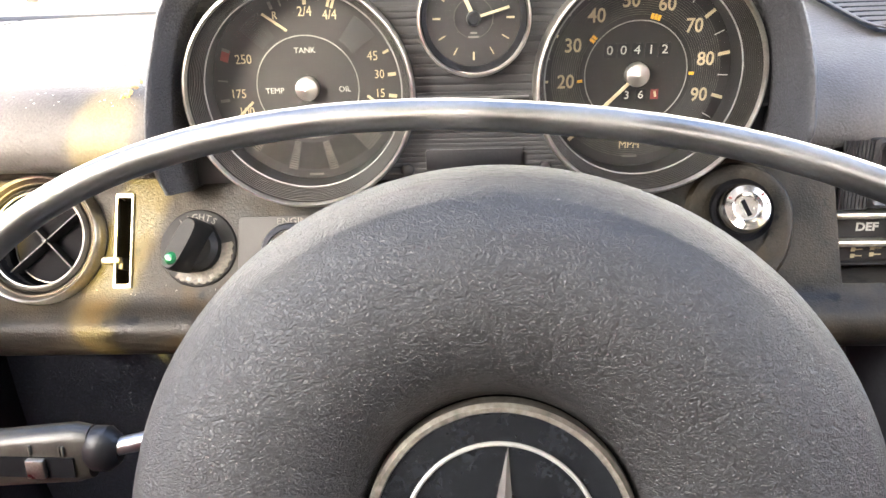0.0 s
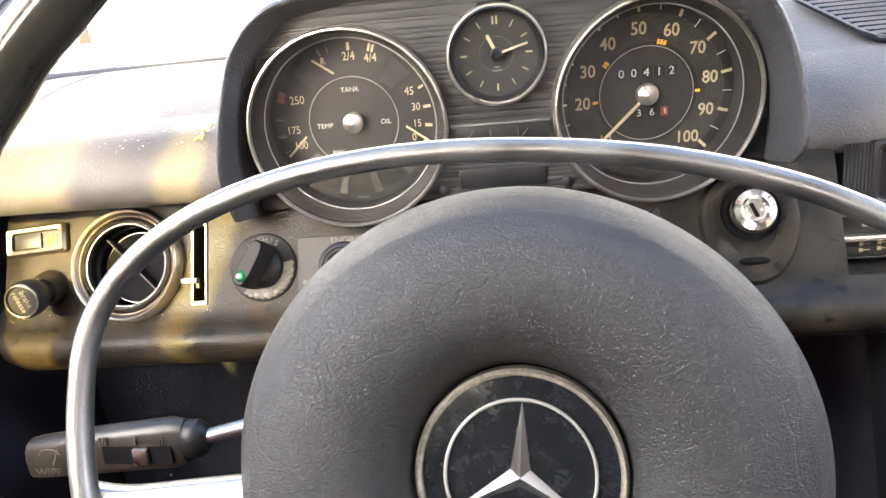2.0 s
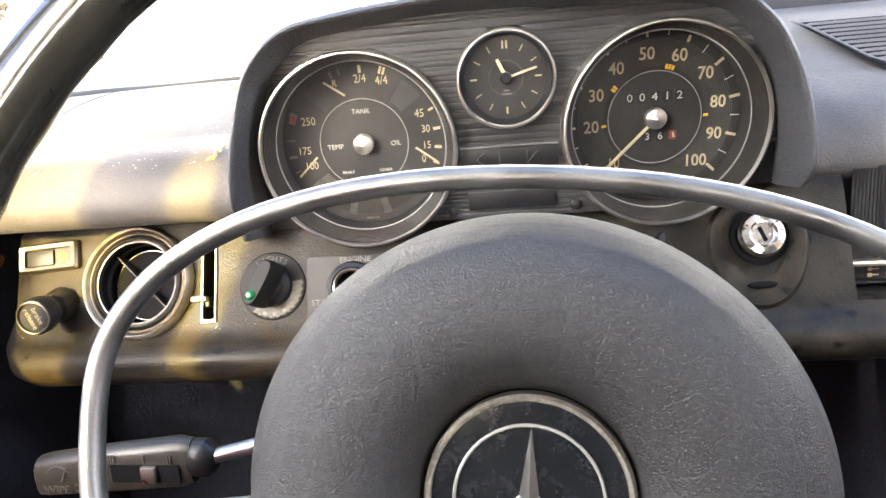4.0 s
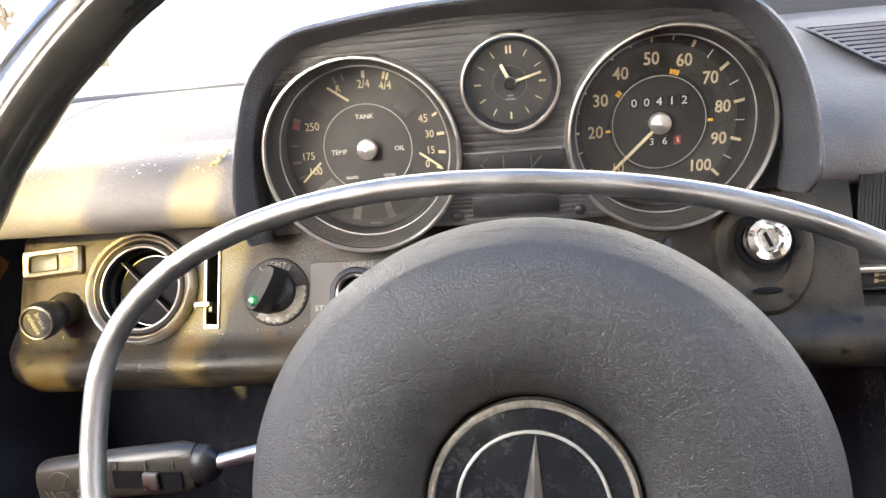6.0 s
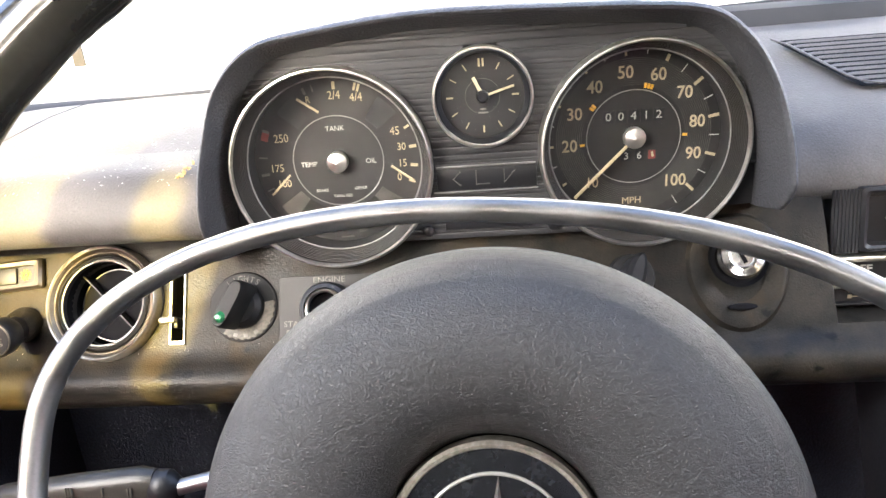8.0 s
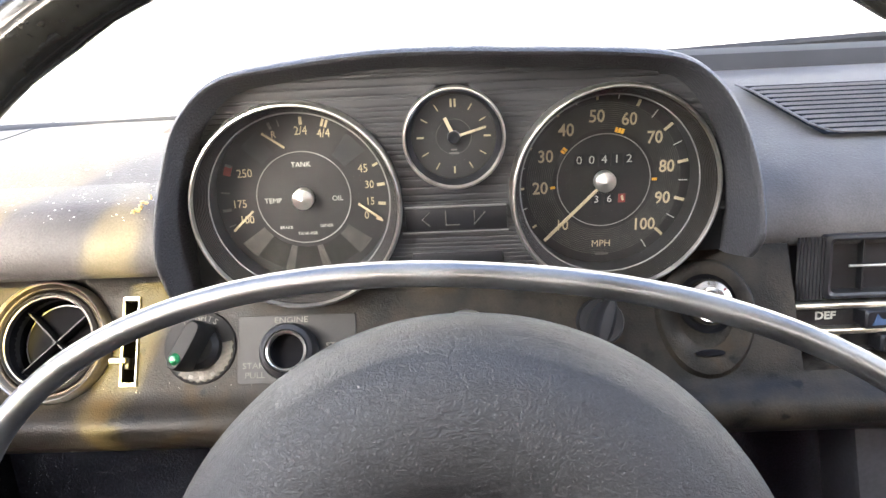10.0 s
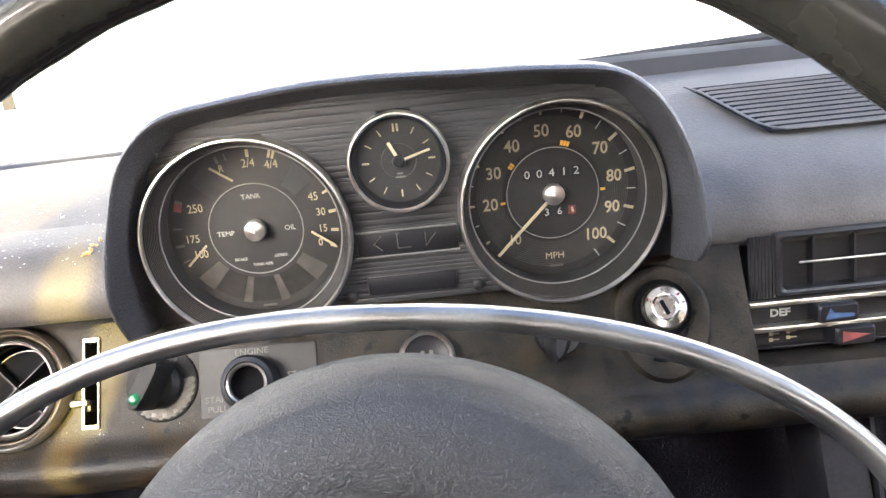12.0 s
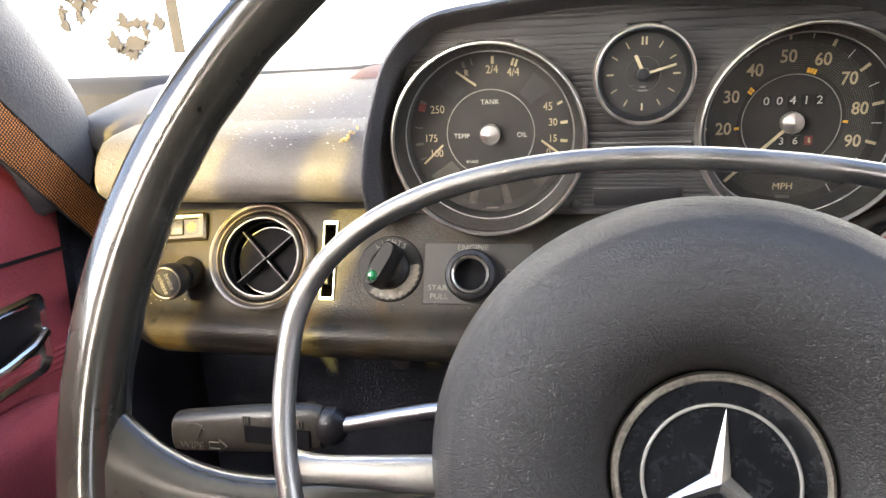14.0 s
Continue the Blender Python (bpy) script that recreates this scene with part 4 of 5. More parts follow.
part("grip", loft([[(wx * math.cos(b), hy * math.sin(b) - 0.002, h) for b in (2 * math.pi * j / 20 for j in range(20))] for wx, hy, h in ((0.0062, 0.0110, 0.002), (0.0048, 0.0118, 0.012), (0.0036, 0.0112, 0.018), (0.0022, 0.0100, 0.0195))]), BLACK, small, m=pose(0, 0, 0, 0, 0, -18))

lock = thing("ignition_lock", on_fascia(0.1452, 0.9266), "chrome ignition lock in a dished black surround", "lock")
bm = lathe([(0.0165, 0.0008), (0.0190, 0.0014), (0.0240, 0.0032), (0.0272, 0.0026), (0.0292, 0.0)], 64)
for v in bm.verts:                                       # drawn out below the lock
    if v.co.y < 0:
        v.co.y *= 1.42
part("surround", bm, FASCIA, lock, "dished black plastic surround", m=pose(0, -0.002, 0))
# raised dark lens, coloured like the shade in a slot
part("finger_slot", loft([[(0.0085 * w * math.cos(b), -0.0285 + 0.0022 * w * math.sin(b), h) for b in (2 * math.pi * j / 24 for j in range(24))] for w, h in ((1.0, 0.0014), (0.95, 0.0036), (0.6, 0.0042))]), DARK, lock)
part("throat", lathe([(0.0172, 0.0045), (0.0150, 0.0015), (0, 0.0015)], 48), DARK, lock)
part("cylinder", lathe([(0.0065, 0.0120), (0.0080, 0.0140), (0.0118, 0.0132), (0.0132, 0.0110), (0.0134, 0.001)], 56), CHROME, lock, "chrome lock ring")
part("core", lathe([(0, 0.0112), (0.0062, 0.0112), (0.0066, 0.0122)], 40), WORN, lock, "worn brass-tinted core")
# dark block on the core, painted for the keyhole's shade
part("key_slot", box((-0.0011, -0.0045, 0.0110), (0.0011, 0.0045, 0.0116)), DARK, lock, m=pose(0, 0, 0, 0, 0, 22))
for a in (150, 95, 40, 10):
    bar("position_mark", FADED_RED if a in (150, 40) else FAN, lock, 0.0103 * math.cos(radians(a)), 0.0103 * math.sin(radians(a)), 0.0136, 0.0016, 0.0010, a)

dim = thing("lamp_dimmer", on_fascia(-0.3055, 0.9370) @ pose(0, 0, 0, 0, 0, 4), "chrome-framed slide switch with a sun symbol", "switch")
part("frame", loft([[(x, y, h) for x, y in rounded(w, hh, 0.0018, 4)] for w, hh, h in ((0.042, 0.0195, -0.001), (0.042, 0.0195, 0.0035), (0.039, 0.0165, 0.0052), (0.033, 0.0118, 0.0046), (0.0325, 0.0112, 0.0))], caps=False), AGED, dim, "chrome frame")
part("face", box((-0.0165, -0.006, -0.001), (0.0165, 0.006, 0.0012)), BLACK, dim)
part("rocker", box((-0.0160, -0.0052, 0.0), (0.0030, 0.0052, 0.0028), 0.0008), GREYPLATE, dim)
part("sun_disc", torus(0.0016, 0.00032, 24, 6, 0.0014), ORANGE, dim, "yellow sun symbol", m=pose(0.0085, 0, 0))
for i in range(10):
    bar("sun_ray", ORANGE, dim, 0.0085 + 0.0032 * math.cos(i * 0.6283), 0.0032 * math.sin(i * 0.6283), 0.0013, 0.0014, 0.0005, i * 36)

brake = thing("brake_release_knob", on_fascia(-0.2955, 0.9086) @ pose(0, 0, 0, 20, 5, 0) @ Matrix.Scale(0.88, 4), "black parking brake release knob with white lettering", "knob")
part("base", lathe([(0.0125, 0.0), (0.0118, 0.008), (0.0100, 0.014)], 40), FASCIA, brake)
part("stem", lathe([(0.0088, 0.0), (0.0088, 0.024)], 32), BLACK, brake)
part("head", lathe([(0.0088, 0.020), (0.0118, 0.023), (0.0132, 0.028), (0.0132, 0.036), (0.0122, 0.0385), (0.0106, 0.0390), (0.0100, 0.0375), (0, 0.0375)], 48), BLACK, brake, "ribbed black head")
part("head_ring", torus(0.0113, 0.0006, 48, 8, 0.0388), AGED, brake, "dull metal ring")
writing("lettering", "brake\nrelease", 0.0040, LETTER, brake, 0, 0, 0.0377, turn=-68)

# ---- heater unit right of the lock ----
NEAR = Matrix.Translation((0.0235, 0.045, 1.0553)) @ Matrix.Scale(0.955, 4) @ Matrix.Translation((-0.02, -0.045, -1.053))
unit = thing("heater_panel", NEAR @ face_at(0.0, 0.462, 0.0040), "black heater panel with air grille, chrome rails and levers", "heater controls")
part("back", box((0.206, 0.865, -0.03), (0.90, 0.9535, -0.012)), BLACK, unit)
part("ribbed_edge", loft([[(0.2068 + 0.0011 * i, y, (0.0008 if i % 2 else 0.0) - 0.004) for y in (0.9115, 0.9515)] for i in range(17)], close_ring=False), BLACK, unit, "finely ribbed edge")
part("grille_frame", loft([[(x, y, h) for x, y in rounded(w, hh, 0.003, 4, 0.3555, 0.9325)] for w, hh, h in ((0.2650, 0.0400, -0.012), (0.2650, 0.0400, -0.002), (0.2600, 0.0360, -0.001), (0.2560, 0.0330, -0.002), (0.2540, 0.0320, -0.030))], caps=False), BLACK, unit, "black grille frame")
part("grille_void", box((0.226, 0.914, -0.040), (0.49, 0.951, -0.029)), DARK, unit)
for i in range(9):
    x = 0.2490 + 0.0262 * i
    part("grille_vane", box((x - 0.0007, 0.9165, -0.024), (x + 0.0007, 0.9485, -0.006), 0.0002, 1), BLACK, unit)
part("grille_bar", tube([(0.2385, 0.9328, -0.003), (0.300, 0.9328, -0.003), (0.47, 0.9328, -0.003)], 0.0009, 8), BEZEL, unit, "chrome bar")
for y in (0.9085, 0.8920):
    part("rail", box((0.2055, y - 0.0018, -0.012), (0.62, y + 0.0018, 0.0008), 0.0008), BEZEL, unit, "chrome rail")
part("lower_edge", box((0.2055, 0.8785, -0.012), (0.62, 0.8800, -0.001), 0.0004), BLACK, unit)
part("control_strip", box((0.2060, 0.8800, -0.0118), (0.62, 0.9075, -0.0065)), BLACK, unit, "black strip with printed symbols")
writing("lettering", "DEF", 0.0049, WHITE, unit, 0.2275, 0.9003, -0.0064, wide=1.12, bold=0.0002)
for gx, gy in ((0.2230, 0.8868), (0.2340, 0.8875), (0.2230, 0.8828), (0.2340, 0.8835)):
    bar("air_symbol", CREAM, unit, gx + 0.0016, gy, -0.0064, 0.0042, 0.0006)
    bar("air_symbol", CREAM, unit, gx - 0.0016, gy, -0.0064, 0.0024, 0.0024)
for y, x, mat, flip in ((0.9008, 0.2575, BLUE, 1), (0.8852, 0.2680, FADED_RED, -1)):
    tab = part("lever_tab", loft([[(px, py, h) for px, py in rounded(0.0250, 0.0118, 0.002, 4, x, y)] for h in (-0.012, 0.006)] + [[(px, py, 0.0075) for px, py in rounded(0.0225, 0.0098, 0.002, 4, x, y)]]), BLACK, unit)
    tri = [(x - 0.0085, y - 0.0034), (x + 0.0090, y - 0.0024), (x + 0.0090, y - 0.0006), (x - 0.0030, y + 0.0006), (x - 0.0056, y + 0.0038)] if flip > 0 else [(x - 0.0085, y - 0.0036), (x - 0.0085, y + 0.0036), (x + 0.0085, y + 0.0006)]
    part("colour_wedge", plate(tri, 0.0074, 0.0080), mat, tab, "blue wedge" if flip > 0 else "red wedge")

# ---- defroster louvre on the dash top ----
louvre = thing("defroster_grille", Matrix(), "black slatted defroster grille in the dash top", "grille")
D0, DU, DV = Vector((0.2470, 0.5120, 1.0175)), Vector((1, 0.0, 0.0)), Vector((0.0, 0.068, 0.0360))
DN = Vector((0, -0.447, 0.894))


def louvre_point(u, v, h=0.0):
    return D0 + DU * u + DV * v + DN * h - Vector((0.010 * v, 0, 0))


part("frame", tube([louvre_point(-0.022, 1.02, 0.001), louvre_point(-0.016, 0.85, 0.002), louvre_point(-0.009, 0.45, 0.003), louvre_point(-0.003, 0.16, 0.003), louvre_point(0.002, 0.06, 0.003), louvre_point(0.010, 0.0, 0.003), louvre_point(0.03, -0.01, 0.003), louvre_point(0.5, -0.02, 0.003)], 0.0013, 12, 0.55), PAD, louvre, "moulded frame")
for i in range(11):
    v = 0.085 + 0.086 * i
    u0 = 0.006 - 0.022 * v
    part("slat", loft([[louvre_point(u, v + a, h * k) for a, h in ((-0.026, 0.0003), (-0.020, 0.0007), (0.012, 0.0012), (0.022, 0.0005))] for u, k in ((u0, 0.2), (u0 + 0.004, 0.8), (u0 + 0.010, 1), (0.1, 1), (0.3, 1), (0.5, 1))]), PAD, louvre)
# dark sheet on the solid pad paints the shade between slats
part("slot_shade", loft([[louvre_point(u - (0.022 * v if u < 0.1 else 0), v, 0.0003) for v in (0.02, 1.0)] for u in (0.001, 0.5)], close_ring=False), DARK, louvre)

# ---- car shell, doors, screen ----
def slab(name, pts, thick, mat, label, category, kind="structure"):
    """A flat board with corners pts, thickened along its normal."""
    P = [Vector(p) for p in pts]
    nrm = (P[1] - P[0]).cross(P[2] - P[0]).normalized() * thick
    return solid(name, loft([P, [p + nrm for p in P]]), mat, label, category, kind=kind)


DOOR_X = -0.40
# left door: panel below the window line, frame above
door = thing("door_left", Matrix(), "maroon leather door panel with chrome handle recess", "door", kind="structure")
part("panel", box((DOOR_X - 0.06, -0.75, 0.30), (DOOR_X, 0.445, 0.990), 0.012), MAROON, door, "maroon leather panel")
part("armrest", box((DOOR_X, -0.5, 0.760), (DOOR_X + 0.045, 0.40, 0.835), 0.018, 3), MAROON, door, "padded maroon armrest")
part("stitch_band", loft([[(DOOR_X + 0.0015 + (0.0012 if i % 2 else 0), y, 0.838 + 0.0022 * i) for y in (-0.5, 0.43)] for i in range(9)], close_ring=False), MAROON, door, "ribbed maroon band")
recess = part("handle_recess", loft([[(DOOR_X + h, 0.360 + px, 0.868 + py + px * 0.08) for px, py in rounded(w, hh, 0.010, 5)] for w, hh, h in ((0.095, 0.058, 0.0), (0.095, 0.058, 0.006), (0.090, 0.053, 0.008), (0.083, 0.046, 0.006), (0.081, 0.044, -0.004))], caps=False), CHROME, door, "chrome-framed handle recess")
part("recess_back", box((DOOR_X - 0.004, 0.325, 0.846), (DOOR_X + 0.001, 0.405, 0.890)), BLACK, recess)
part("door_handle", tube([(DOOR_X + 0.006, 0.33, 0.854), (DOOR_X + 0.012, 0.36, 0.860), (DOOR_X + 0.012, 0.385, 0.866), (DOOR_X + 0.008, 0.402, 0.872)], 0.0035, 10), CHROME, recess, "chrome lever")
part("window_sill", box((DOOR_X - 0.06, -0.75, 0.990), (DOOR_X - 0.005, 0.50, 1.004), 0.004), RUBBER, door)
part("sill_rail", box((DOOR_X - 0.06, -0.75, 0.990), (DOOR_X - 0.012, 0.16, 1.006), 0.006), MAROON, door)
part("seam", box((DOOR_X, -0.5, 0.922), (DOOR_X + 0.002, 0.44, 0.9245)), BLACK, door)

solid("kick_panel_left", box((DOOR_X - 0.06, 0.452, 0.30), (DOOR_X - 0.004, 0.66, 0.975), 0.006), CARPET, "dark carpeted kick panel beside the footwell", "panel", kind="structure")

# pillar cover beside the dash
solid("pillar_cover", loft([[(DOOR_X - 0.008 + 0.026 * math.sin(b), y0 + w * math.cos(b) * 0.76, z0 + w * math.cos(b) * 0.66) for b in (2 * math.pi * j / 20 for j in range(20))]
                            for y0, z0, w in ((0.300, 1.165, 0.044), (0.355, 1.105, 0.044), (0.405, 1.053, 0.043), (0.430, 1.020, 0.045), (0.443, 0.998, 0.047), (0.451, 0.980, 0.045), (0.453, 0.972, 0.038), (0.454, 0.968, 0.02))]),
      PILLAR, "grey grained padded vinyl pillar cover beside the dash", "pillar trim", kind="structure", sharp=70)
solid("windscreen_pillar_left", tube([(DOOR_X - 0.05, 0.56, 0.94), (DOOR_X - 0.03, 0.30, 1.165), (DOOR_X + 0.0, 0.05, 1.46)], 0.034, 14), PILLAR, "grey windscreen pillar", "pillar", kind="structure")
solid("windscreen_pillar_right", tube([(1.14, 0.60, 0.98), (1.12, 0.32, 1.16), (1.08, 0.05, 1.46)], 0.034, 14), PILLAR, "grey windscreen pillar", "pillar", kind="structure")

# belt webbing hanging by the door
rows = []
for i in range(60):
    f = i / 59
    c = Vector((DOOR_X + 0.016, 0.320 + 0.165 * f, 1.066 - 0.148 * f))
    w = Vector((0.002, 0.0098, 0.0105))
    rows.append([c + w * s + Vector((0.0006 * ((i + k) % 2) + o, 0, 0)) for k, (s, o) in enumerate(((-1, 0), (-0.6, 0.0006), (-0.2, 0.0006), (0.2, 0.0006), (0.6, 0.0006), (1, 0), (1, -0.001), (-1, -0.001)))])
belt = thing("seat_belt", Matrix(), "orange-brown woven seat belt webbing hanging beside the door", "seat belt")
part("webbing", loft(rows), WEB, belt, "coarse orange and black weave")
for s in (-1, 1):
    part("selvedge", tube([Vector((DOOR_X + 0.0162, 0.320 + 0.165 * f, 1.066 - 0.148 * f)) + Vector((0.002, 0.0098, 0.0105)) * s for f in (0, 0.25, 0.5, 0.75, 1)], 0.0009, 8), RUBBER, belt, "dark woven edge")

slab("headliner", [(DOOR_X - 0.06, 0.10, 1.44), (1.18, 0.10, 1.44), (1.18, -1.6, 1.46), (DOOR_X - 0.06, -1.6, 1.46)], 0.03, LINING, "pale cloth headlining", "ceiling")
slab("cabin_floor", [(DOOR_X - 0.06, 1.0, 0.27), (1.18, 1.0, 0.27), (1.18, -1.6, 0.27), (DOOR_X - 0.06, -1.6, 0.27)], 0.03, CARPET, "dark carpeted floor", "floor")
slab("bulkhead", [(DOOR_X - 0.06, 0.72, 0.27), (1.18, 0.72, 0.27), (1.18, 0.66, 1.03), (DOOR_X - 0.06, 0.66, 1.03)], 0.03, CARPET, "dark bulkhead under the dash", "wall")
slab("cabin_back", [(DOOR_X - 0.06, -1.6, 0.27), (1.18, -1.6, 0.27), (1.18, -1.6, 1.07), (DOOR_X - 0.06, -1.6, 1.07)], 0.03, SEATS, "dark leather rear bench wall", "wall")
# unseen door; its top is raised past the sill to cut side light
slab("door_right", [(1.12, -0.75, 0.30), (1.12, 0.62, 0.30), (1.12, 0.62, 1.10), (1.12, 0.2, 1.20), (1.12, -0.75, 1.20)], 0.05, MAROON, "maroon leather door panel", "door")
# unseen panel; its slanted front edge is cut to bound the sun strip
slab("rear_mask_left", [(DOOR_X, -1.6, 0.30), (DOOR_X, -0.50, 0.30), (DOOR_X, -0.50, 1.187), (DOOR_X, -0.61, 1.32), (DOOR_X, -0.72, 1.45), (DOOR_X, -1.6, 1.45)], 0.05, SEATS, "dark unseen rear side panel that limits the light", "wall")
# unseen panel, carried up to the roof to dim the boss
slab("rear_mask_right", [(1.12, -1.6, 0.30), (1.12, -0.75, 0.30), (1.12, -0.75, 1.45), (1.12, -1.6, 1.45)], 0.05, SEATS, "dark unseen rear side panel that limits the light", "wall")
# unseen pillar, placed and leaned so its shadow splits the sun on the dash
solid("shading_pillar_left", loft([[(x, y + (1.25 - z) * 0.8, z) for x, y in ((DOOR_X - 0.028, -0.376), (DOOR_X, -0.376), (DOOR_X, -0.465), (DOOR_X - 0.028, -0.465))] for z in (0.98, 1.46)]), PILLAR, "grey door pillar, unseen, leaned to shade the dash", "pillar", kind="structure")
solid("rear_window_frame_left", loft([[(x, y, z) for x, z in ((DOOR_X - 0.05, t), (DOOR_X - 0.005, t), (DOOR_X - 0.005, 1.46), (DOOR_X - 0.05, 1.46))] for y, t in ((-0.42, 1.43), (-0.60, 1.43), (-0.80, 1.42))]), RUBBER, "black rear window frame rail", "trim", kind="structure")
solid("door_pillar_right", box((1.12, -0.75, 0.98), (1.18, -0.60, 1.46), 0.01), PILLAR, "grey door pillar", "pillar", kind="structure")
# unseen block, added to keep the sun strip off the stalk and footwell
solid("sun_stop_left", box((DOOR_X - 0.05, -0.74, 1.00), (DOOR_X - 0.004, -0.30, 1.155), 0.006), SEATS, "dark unseen block that stops sun below the fascia", "door", kind="structure")
# unseen strip, added to narrow the bright gap mirrored in the emblem
slab("rear_glare_mask", [(DOOR_X - 0.06, -1.6, 1.075), (DOOR_X + 0.055, -1.6, 1.075), (DOOR_X + 0.055, -1.6, 1.455), (DOOR_X - 0.06, -1.6, 1.455)], 0.03, SEATS, "dark unseen strip that narrows the emblem's reflection", "pillar")
# unseen strip, added to trim rear light and the emblem's bright patch
slab("rear_glare_header", [(DOOR_X - 0.06, -1.58, 1.375), (1.18, -1.58, 1.375), (1.18, -1.58, 1.46), (DOOR_X - 0.06, -1.58, 1.46)], 0.02, LINING, "pale unseen strip that crops the emblem's reflection", "trim")
solid("door_frame_left", box((DOOR_X - 0.05, -0.43, 1.385), (DOOR_X - 0.005, 0.16, 1.46), 0.01), RUBBER, "black window frame rail", "trim", kind="structure")

# unseen seats, kept dark so the emblem mirrors little light
for cx in (0.05, 0.74):
    seat = thing("front_seat", Matrix.Translation((cx, -0.45, 0.30)), "dark unseen front seat that blocks rear reflections", "seat", "front seats")
    part("cushion", box((-0.25, -0.22, 0.06), (0.25, 0.34, 0.26), 0.05, 4), SEATS, seat)
    part("backrest", moved(box((-0.25, -0.08, 0.0), (0.25, 0.07, 0.58), 0.05, 4), pose(0, -0.20, 0.22, 14, 0, 0)), SEATS, seat)
    # oversized head restraint, added to block the rear sky from the emblem
    part("reflection_screen", moved(box((-0.205, -0.06, 0.585), (0.205, 0.05, 0.86), 0.05, 4), pose(0, -0.20, 0.22, 14, 0, 0)), SEATS, seat)
    part("base", box((-0.22, -0.2, -0.03), (0.22, 0.3, 0.07), 0.01), BLACK, seat)

rows = []
for i in range(17):
    x = DOOR_X + (1.14 - DOOR_X) * i / 16
    bow = 0.10 * (1 - ((x - 0.36) / 0.78) ** 2)
    rows.append([(x, 0.62 + bow, 1.035), (x, 0.36 + bow, 1.24), (x, 0.11 + bow * 0.6, 1.44)])
bm = loft(rows, close_ring=False)
bmesh.ops.solidify(bm, geom=bm.faces[:], thickness=0.005)
screen = solid("windscreen", bm, WIND, "clear curved windscreen", "windscreen", kind="structure")
screen.visible_shadow = False
rows = []
for i in range(41):
    x = DOOR_X - 0.24 + (1.40 - DOOR_X) * i / 40
    bow = 0.10 * (1 - ((x - 0.36) / 0.8) ** 2)
    f = min(1, max(0, (x + 0.30) / 0.5))
    f = f * f * (3 - 2 * f)
    top, low = 1.0495 + 0.0385 * f, 1.033 + 0.022 * f
    rows.append([(x, 0.615 + bow * 0.5 + a, z) for a, z in ((-0.035, low), (-0.026, top - 0.006), (-0.012, top), (0.004, top + 0.001), (0.018, top - 0.006), (0.02, low - 0.03), (-0.03, low - 0.03))])
solid("windscreen_gasket", loft(rows), RUBBER, "black rubber windscreen gasket", "trim", kind="structure")
wiper = thing("windscreen_wiper", Matrix(), "dull grey windscreen wiper parked at the foot of the screen", "wiper")
part("arm", tube([(0.10, 0.74, 1.078), (0.30, 0.76, 1.096), (0.52, 0.76, 1.102), (0.66, 0.74, 1.096)], 0.005, 10, 0.6), SATIN, wiper)
part("blade", tube([(0.16, 0.715, 1.088), (0.40, 0.73, 1.098), (0.80, 0.70, 1.092)], 0.005, 8), RUBBER, wiper)

# bonnet beyond the screen
rows = []
for i in range(33):
    x = -0.46 + 1.64 * i / 32
    u = (x - 0.36) / 0.82
    crown = 0.09 * (1 - abs(u) ** 4) + 0.012 * math.exp(-((abs(u) - 0.35) / 0.06) ** 2)
    rows.append([(x, 0.78 + 0.1 * (1 - u * u), 0.985 + crown * 0.7), (x, 0.95, 1.015 + crown * 0.9), (x, 1.5, 1.06 + crown), (x, 2.1, 1.08 + crown * 0.8), (x, 2.2, 0.95)])
solid("bonnet", loft(rows, close_ring=False), BODY, "grey painted car bonnet beyond the windscreen", "bonnet", kind="structure", sharp=60)
rows = []
for i in range(25):
    x = -0.45 + 1.62 * i / 24
    bow = 0.10 * (1 - ((x - 0.36) / 0.82) ** 2)
    rows.append([(x, 0.64 + bow, 1.018), (x, 0.70 + bow, 1.02), (x, 0.80 + bow, 1.01), (x, 0.80 + bow, 0.98), (x, 0.64 + bow, 0.98)])
solid("scuttle", loft(rows), BODY, "grey painted scuttle panel under the windscreen", "car body", kind="structure")
rng = random.Random(21)
rows = []
for i in range(29):
    f = i / 28
    x, h = -0.215 + 0.150 * f, 0.0080 * math.sin(math.pi * f) ** 0.6 * rng.uniform(0.7, 1.0) + 0.001
    rows.append([(x + rng.uniform(-0.001, 0.001), y + rng.uniform(-0.0015, 0.0015), z + o * h) for y, z, o in ((0.560, 1.038, 0), (0.566, 1.039, 0.45), (0.574, 1.041, 0.72), (0.583, 1.043, 0.85), (0.592, 1.045, 1.0), (0.602, 1.047, 0.95), (0.612, 1.049, 0.4), (0.616, 1.049, 0))])
solid("dash_edge_rag", loft(rows), CLOTH, "crumpled faded pinkish rag along the dash edge", "rag", sharp=60)

# under the dash
# added dark sheet, stands in for the shade below the fascia
solid("footwell_shade", loft([[(x, y, z) for y, z in ((0.565, 0.850), (0.575, 0.80), (0.59, 0.66), (0.62, 0.55), (0.64, 0.55), (0.61, 0.66), (0.595, 0.80), (0.585, 0.850))] for x in (-0.385, 0.3, 1.1)]), CARPET, "dark sheet added under the dash for footwell shade", "panel", kind="structure")
bracket = thing("bracket", Matrix(), "dark grey upright panel under the dash", "bracket")
part("panel", loft([[(0.240 + x + (0.84 - z) * 0.14, y, z) for x, y in ((0, 0.452), (0.003, 0.447), (0.029, 0.445), (0.032, 0.450), (0.032, 0.49), (0, 0.49))] for z in (0.846, 0.842, 0.70, 0.55)]), KNEE, bracket)
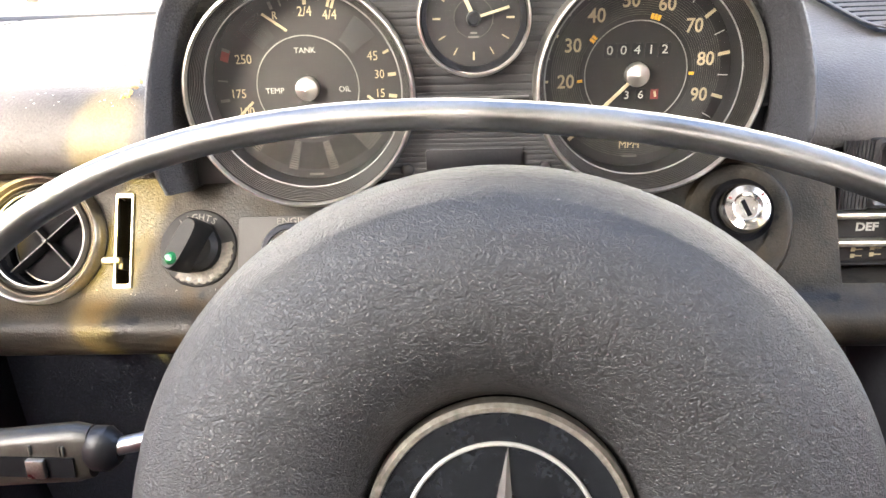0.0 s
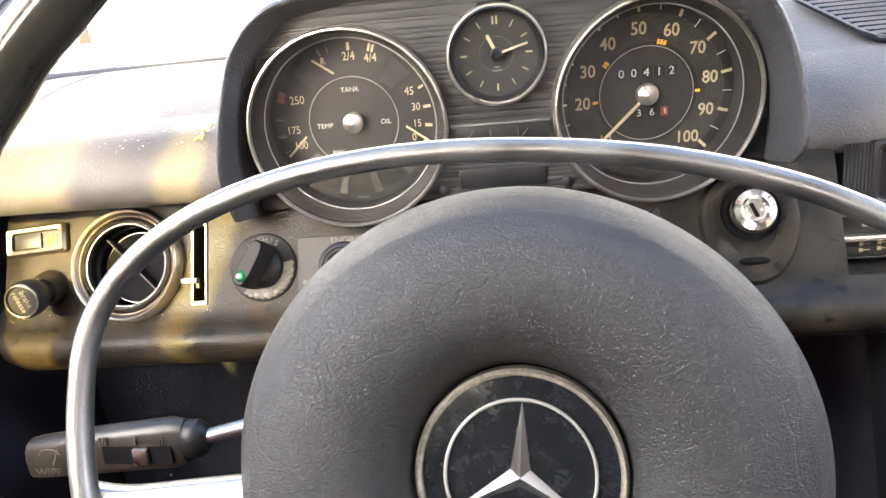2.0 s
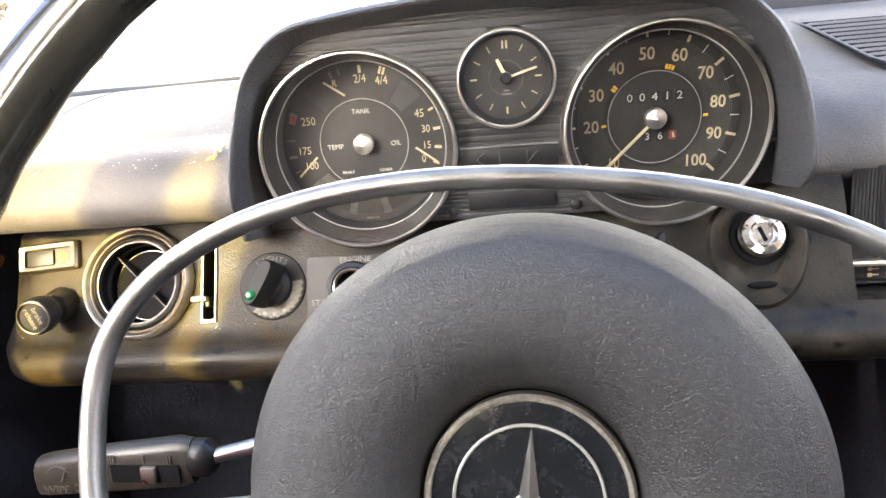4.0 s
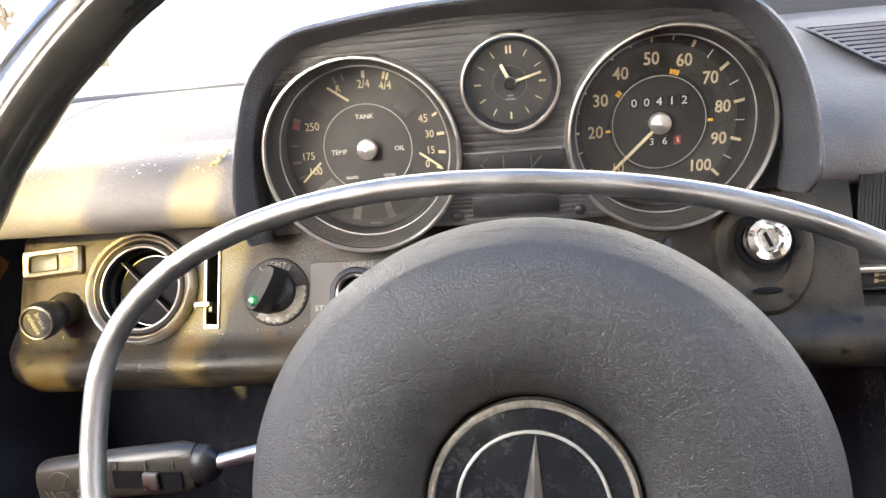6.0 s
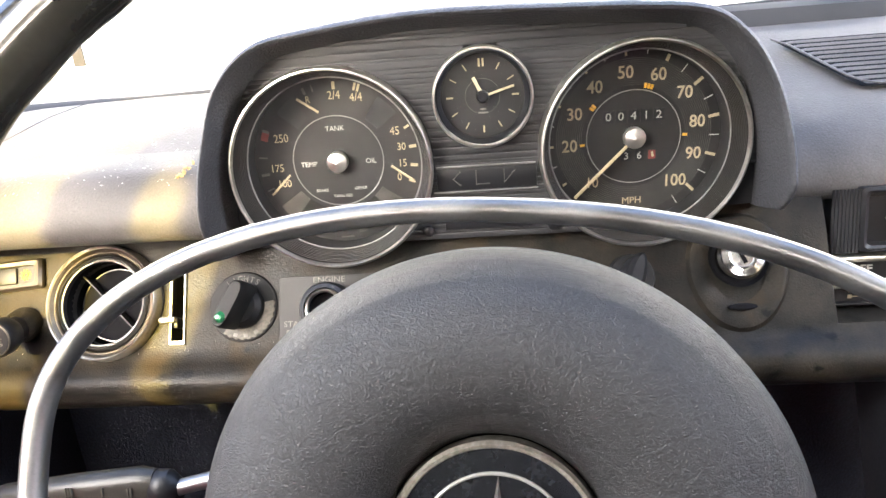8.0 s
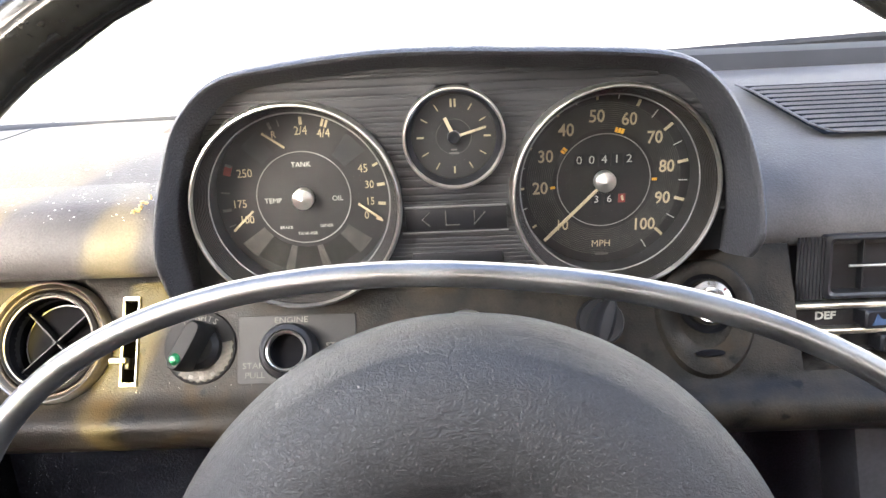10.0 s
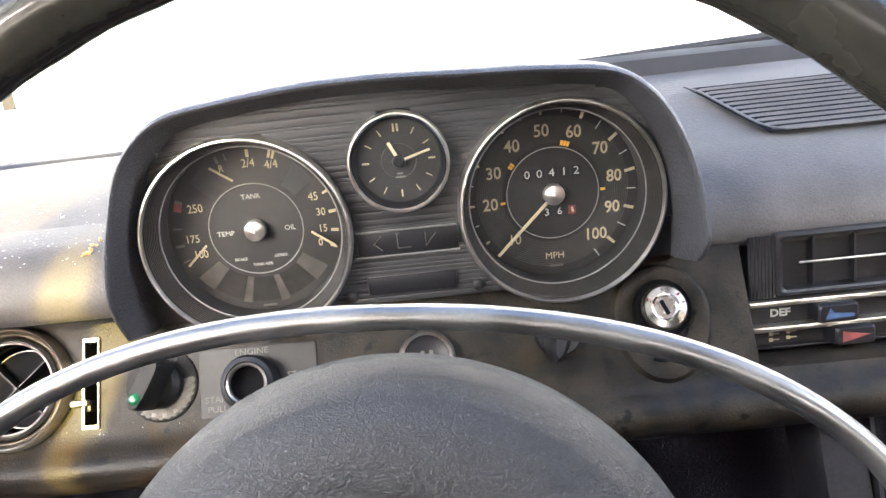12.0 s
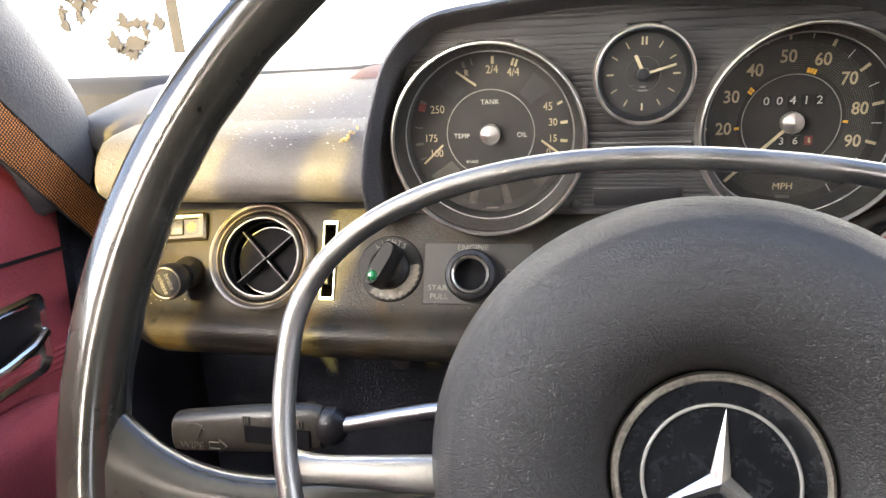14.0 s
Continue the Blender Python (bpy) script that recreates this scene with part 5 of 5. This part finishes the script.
part("flange", loft([[(0.2725 + x + (0.84 - z) * 0.14, y, z) for x, y in ((0, 0.442), (0.0025, 0.442), (0.0025, 0.49), (0, 0.49))] for z in (0.846, 0.70, 0.55)]), KNEE, bracket, "bent edge")
solid("bonnet_pull", moved(lathe([(0.0, 0.003), (0.0065, 0.0025), (0.0085, 0.0), (0.0078, -0.005), (0.004, -0.007), (0.004, -0.03)], 32), face_at(-0.148, 0.436, 0.8500)), BLACK, "dark pull knob under the dash", "knob")

# ---- outside ----
solid("ground", loft([[(x, y, -0.02) for x in (-400, 400)] for y in (-400, 400)], close_ring=False), GROUND, "pale sunlit gravel ground", "ground", kind="structure")
# wall stretched tall and wide to bounce sunlight onto the dash
house = thing("white_shed", Matrix.Translation((-7.5, 13.0, 0)), "white rendered building, enlarged to bounce sunlight, with ochre boarding low on its wall", "building")
part("wall", box((-14, 0, 0), (34, 0.3, 9.0)), WALLPAINT, house)
part("roof", box((-14.4, -0.2, 9.0), (34.4, 6, 9.2)), BODY, house)
rng = random.Random(11)
part("post", box((-0.30, -0.03, 0.25), (-0.08, 0.0, 1.5)), BOARD, house, "ochre stained post")
for i in range(22):
    x, z = (rng.uniform(-2.7, -1.6), rng.uniform(0.9, 1.5)) if i < 9 else (rng.uniform(-1.5, -0.3), rng.uniform(0.2, 0.9))
    w, h = rng.uniform(0.12, 0.32), rng.uniform(0.08, 0.28)
    part("board_patch", moved(plate([(w * math.cos(a) * rng.uniform(0.18, 1), h * math.sin(a) * rng.uniform(0.18, 1)) for a in (2 * math.pi * j / 17 for j in range(17))], 0, 0.03), face_at(x, -0.01 - 0.006 * i, z)), BOARD, house)

# ---- dust and crumbs on the padded top ----
def pad_height(y):
    for (a, za), (b, zb) in zip(PADLINE[7:], PADLINE[8:]):
        if a <= y <= b:
            return za + (zb - za) * (y - a) / (b - a)
    return 1.05


rng = random.Random(7)
bm = bmesh.new()
for i in range(340):
    x, y = rng.uniform(-0.335, -0.165), 0.412 + 0.14 * rng.random() ** 1.4
    c = Vector((x, y, pad_height(y) + 0.0002))
    s = rng.uniform(0.0003, 0.0008) * (2.0 if rng.random() < 0.06 else 1)
    vs = [bm.verts.new(c + Vector((s * rng.uniform(0.5, 1.3) * math.cos(a), s * rng.uniform(0.5, 1.3) * math.sin(a), rng.uniform(0, 0.0004)))) for a in (0.3, 1.6, 2.9, 4.1, 5.3)]
    t = bm.verts.new(c + Vector((0, 0, s * 0.7)))
    for a, b in zip(vs, vs[1:] + vs[:1]):
        bm.faces.new((a, b, t))
for i in range(60):
    x, u = rng.uniform(-0.325, -0.08), -0.042 + 0.009 * rng.random()
    c = FASCIA_M @ Vector((x, u, 0.0002))
    s = rng.uniform(0.00014, 0.00034) * (2.0 if rng.random() < 0.06 else 1)
    vs = [bm.verts.new(c + Vector((s * rng.uniform(0.5, 1.3) * math.cos(a), -0.0001, s * rng.uniform(0.5, 1.3) * math.sin(a)))) for a in (0.3, 1.6, 2.9, 4.1, 5.3)]
    t = bm.verts.new(c + Vector((0, -s * 0.6, 0)))
    for a, b in zip(vs, vs[1:] + vs[:1]):
        bm.faces.new((a, b, t))
solid("dust_specks", bm, DUST, "pale dust specks scattered on the dash", "dust", kind="stuff")
bm = bmesh.new()
for i in range(9):
    c = Vector((-0.170 + 0.0016 * i - 0.006 + rng.uniform(-0.001, 0.001), 0.417 + rng.uniform(-0.0006, 0.001), 0.9955 + 0.0011 * i + rng.uniform(-0.001, 0.001)))
    s = rng.uniform(0.0009, 0.0018)
    vs = [bm.verts.new(c + Vector((s * rng.uniform(0.6, 1.3) * math.cos(a), -0.0012 + rng.uniform(-0.0004, 0.0004), s * rng.uniform(0.6, 1.3) * math.sin(a)))) for a in (0.2, 1.3, 2.5, 3.8, 5.0)]
    t = bm.verts.new(c + Vector((0, -0.0022, 0)))
    for a, b in zip(vs, vs[1:] + vs[:1]):
        bm.faces.new((a, b, t))
solid("dry_crumb", bm, LEAF, "shrivelled dry leaf crumb stuck beside the hood", "leaf crumb")

# lean everything back together
for ob in list(scene.objects):
    if ob.parent is None and ob is not cam and ob.name not in ("ground", "white_shed"):
        ob.matrix_basis = LEVEL @ ob.matrix_basis
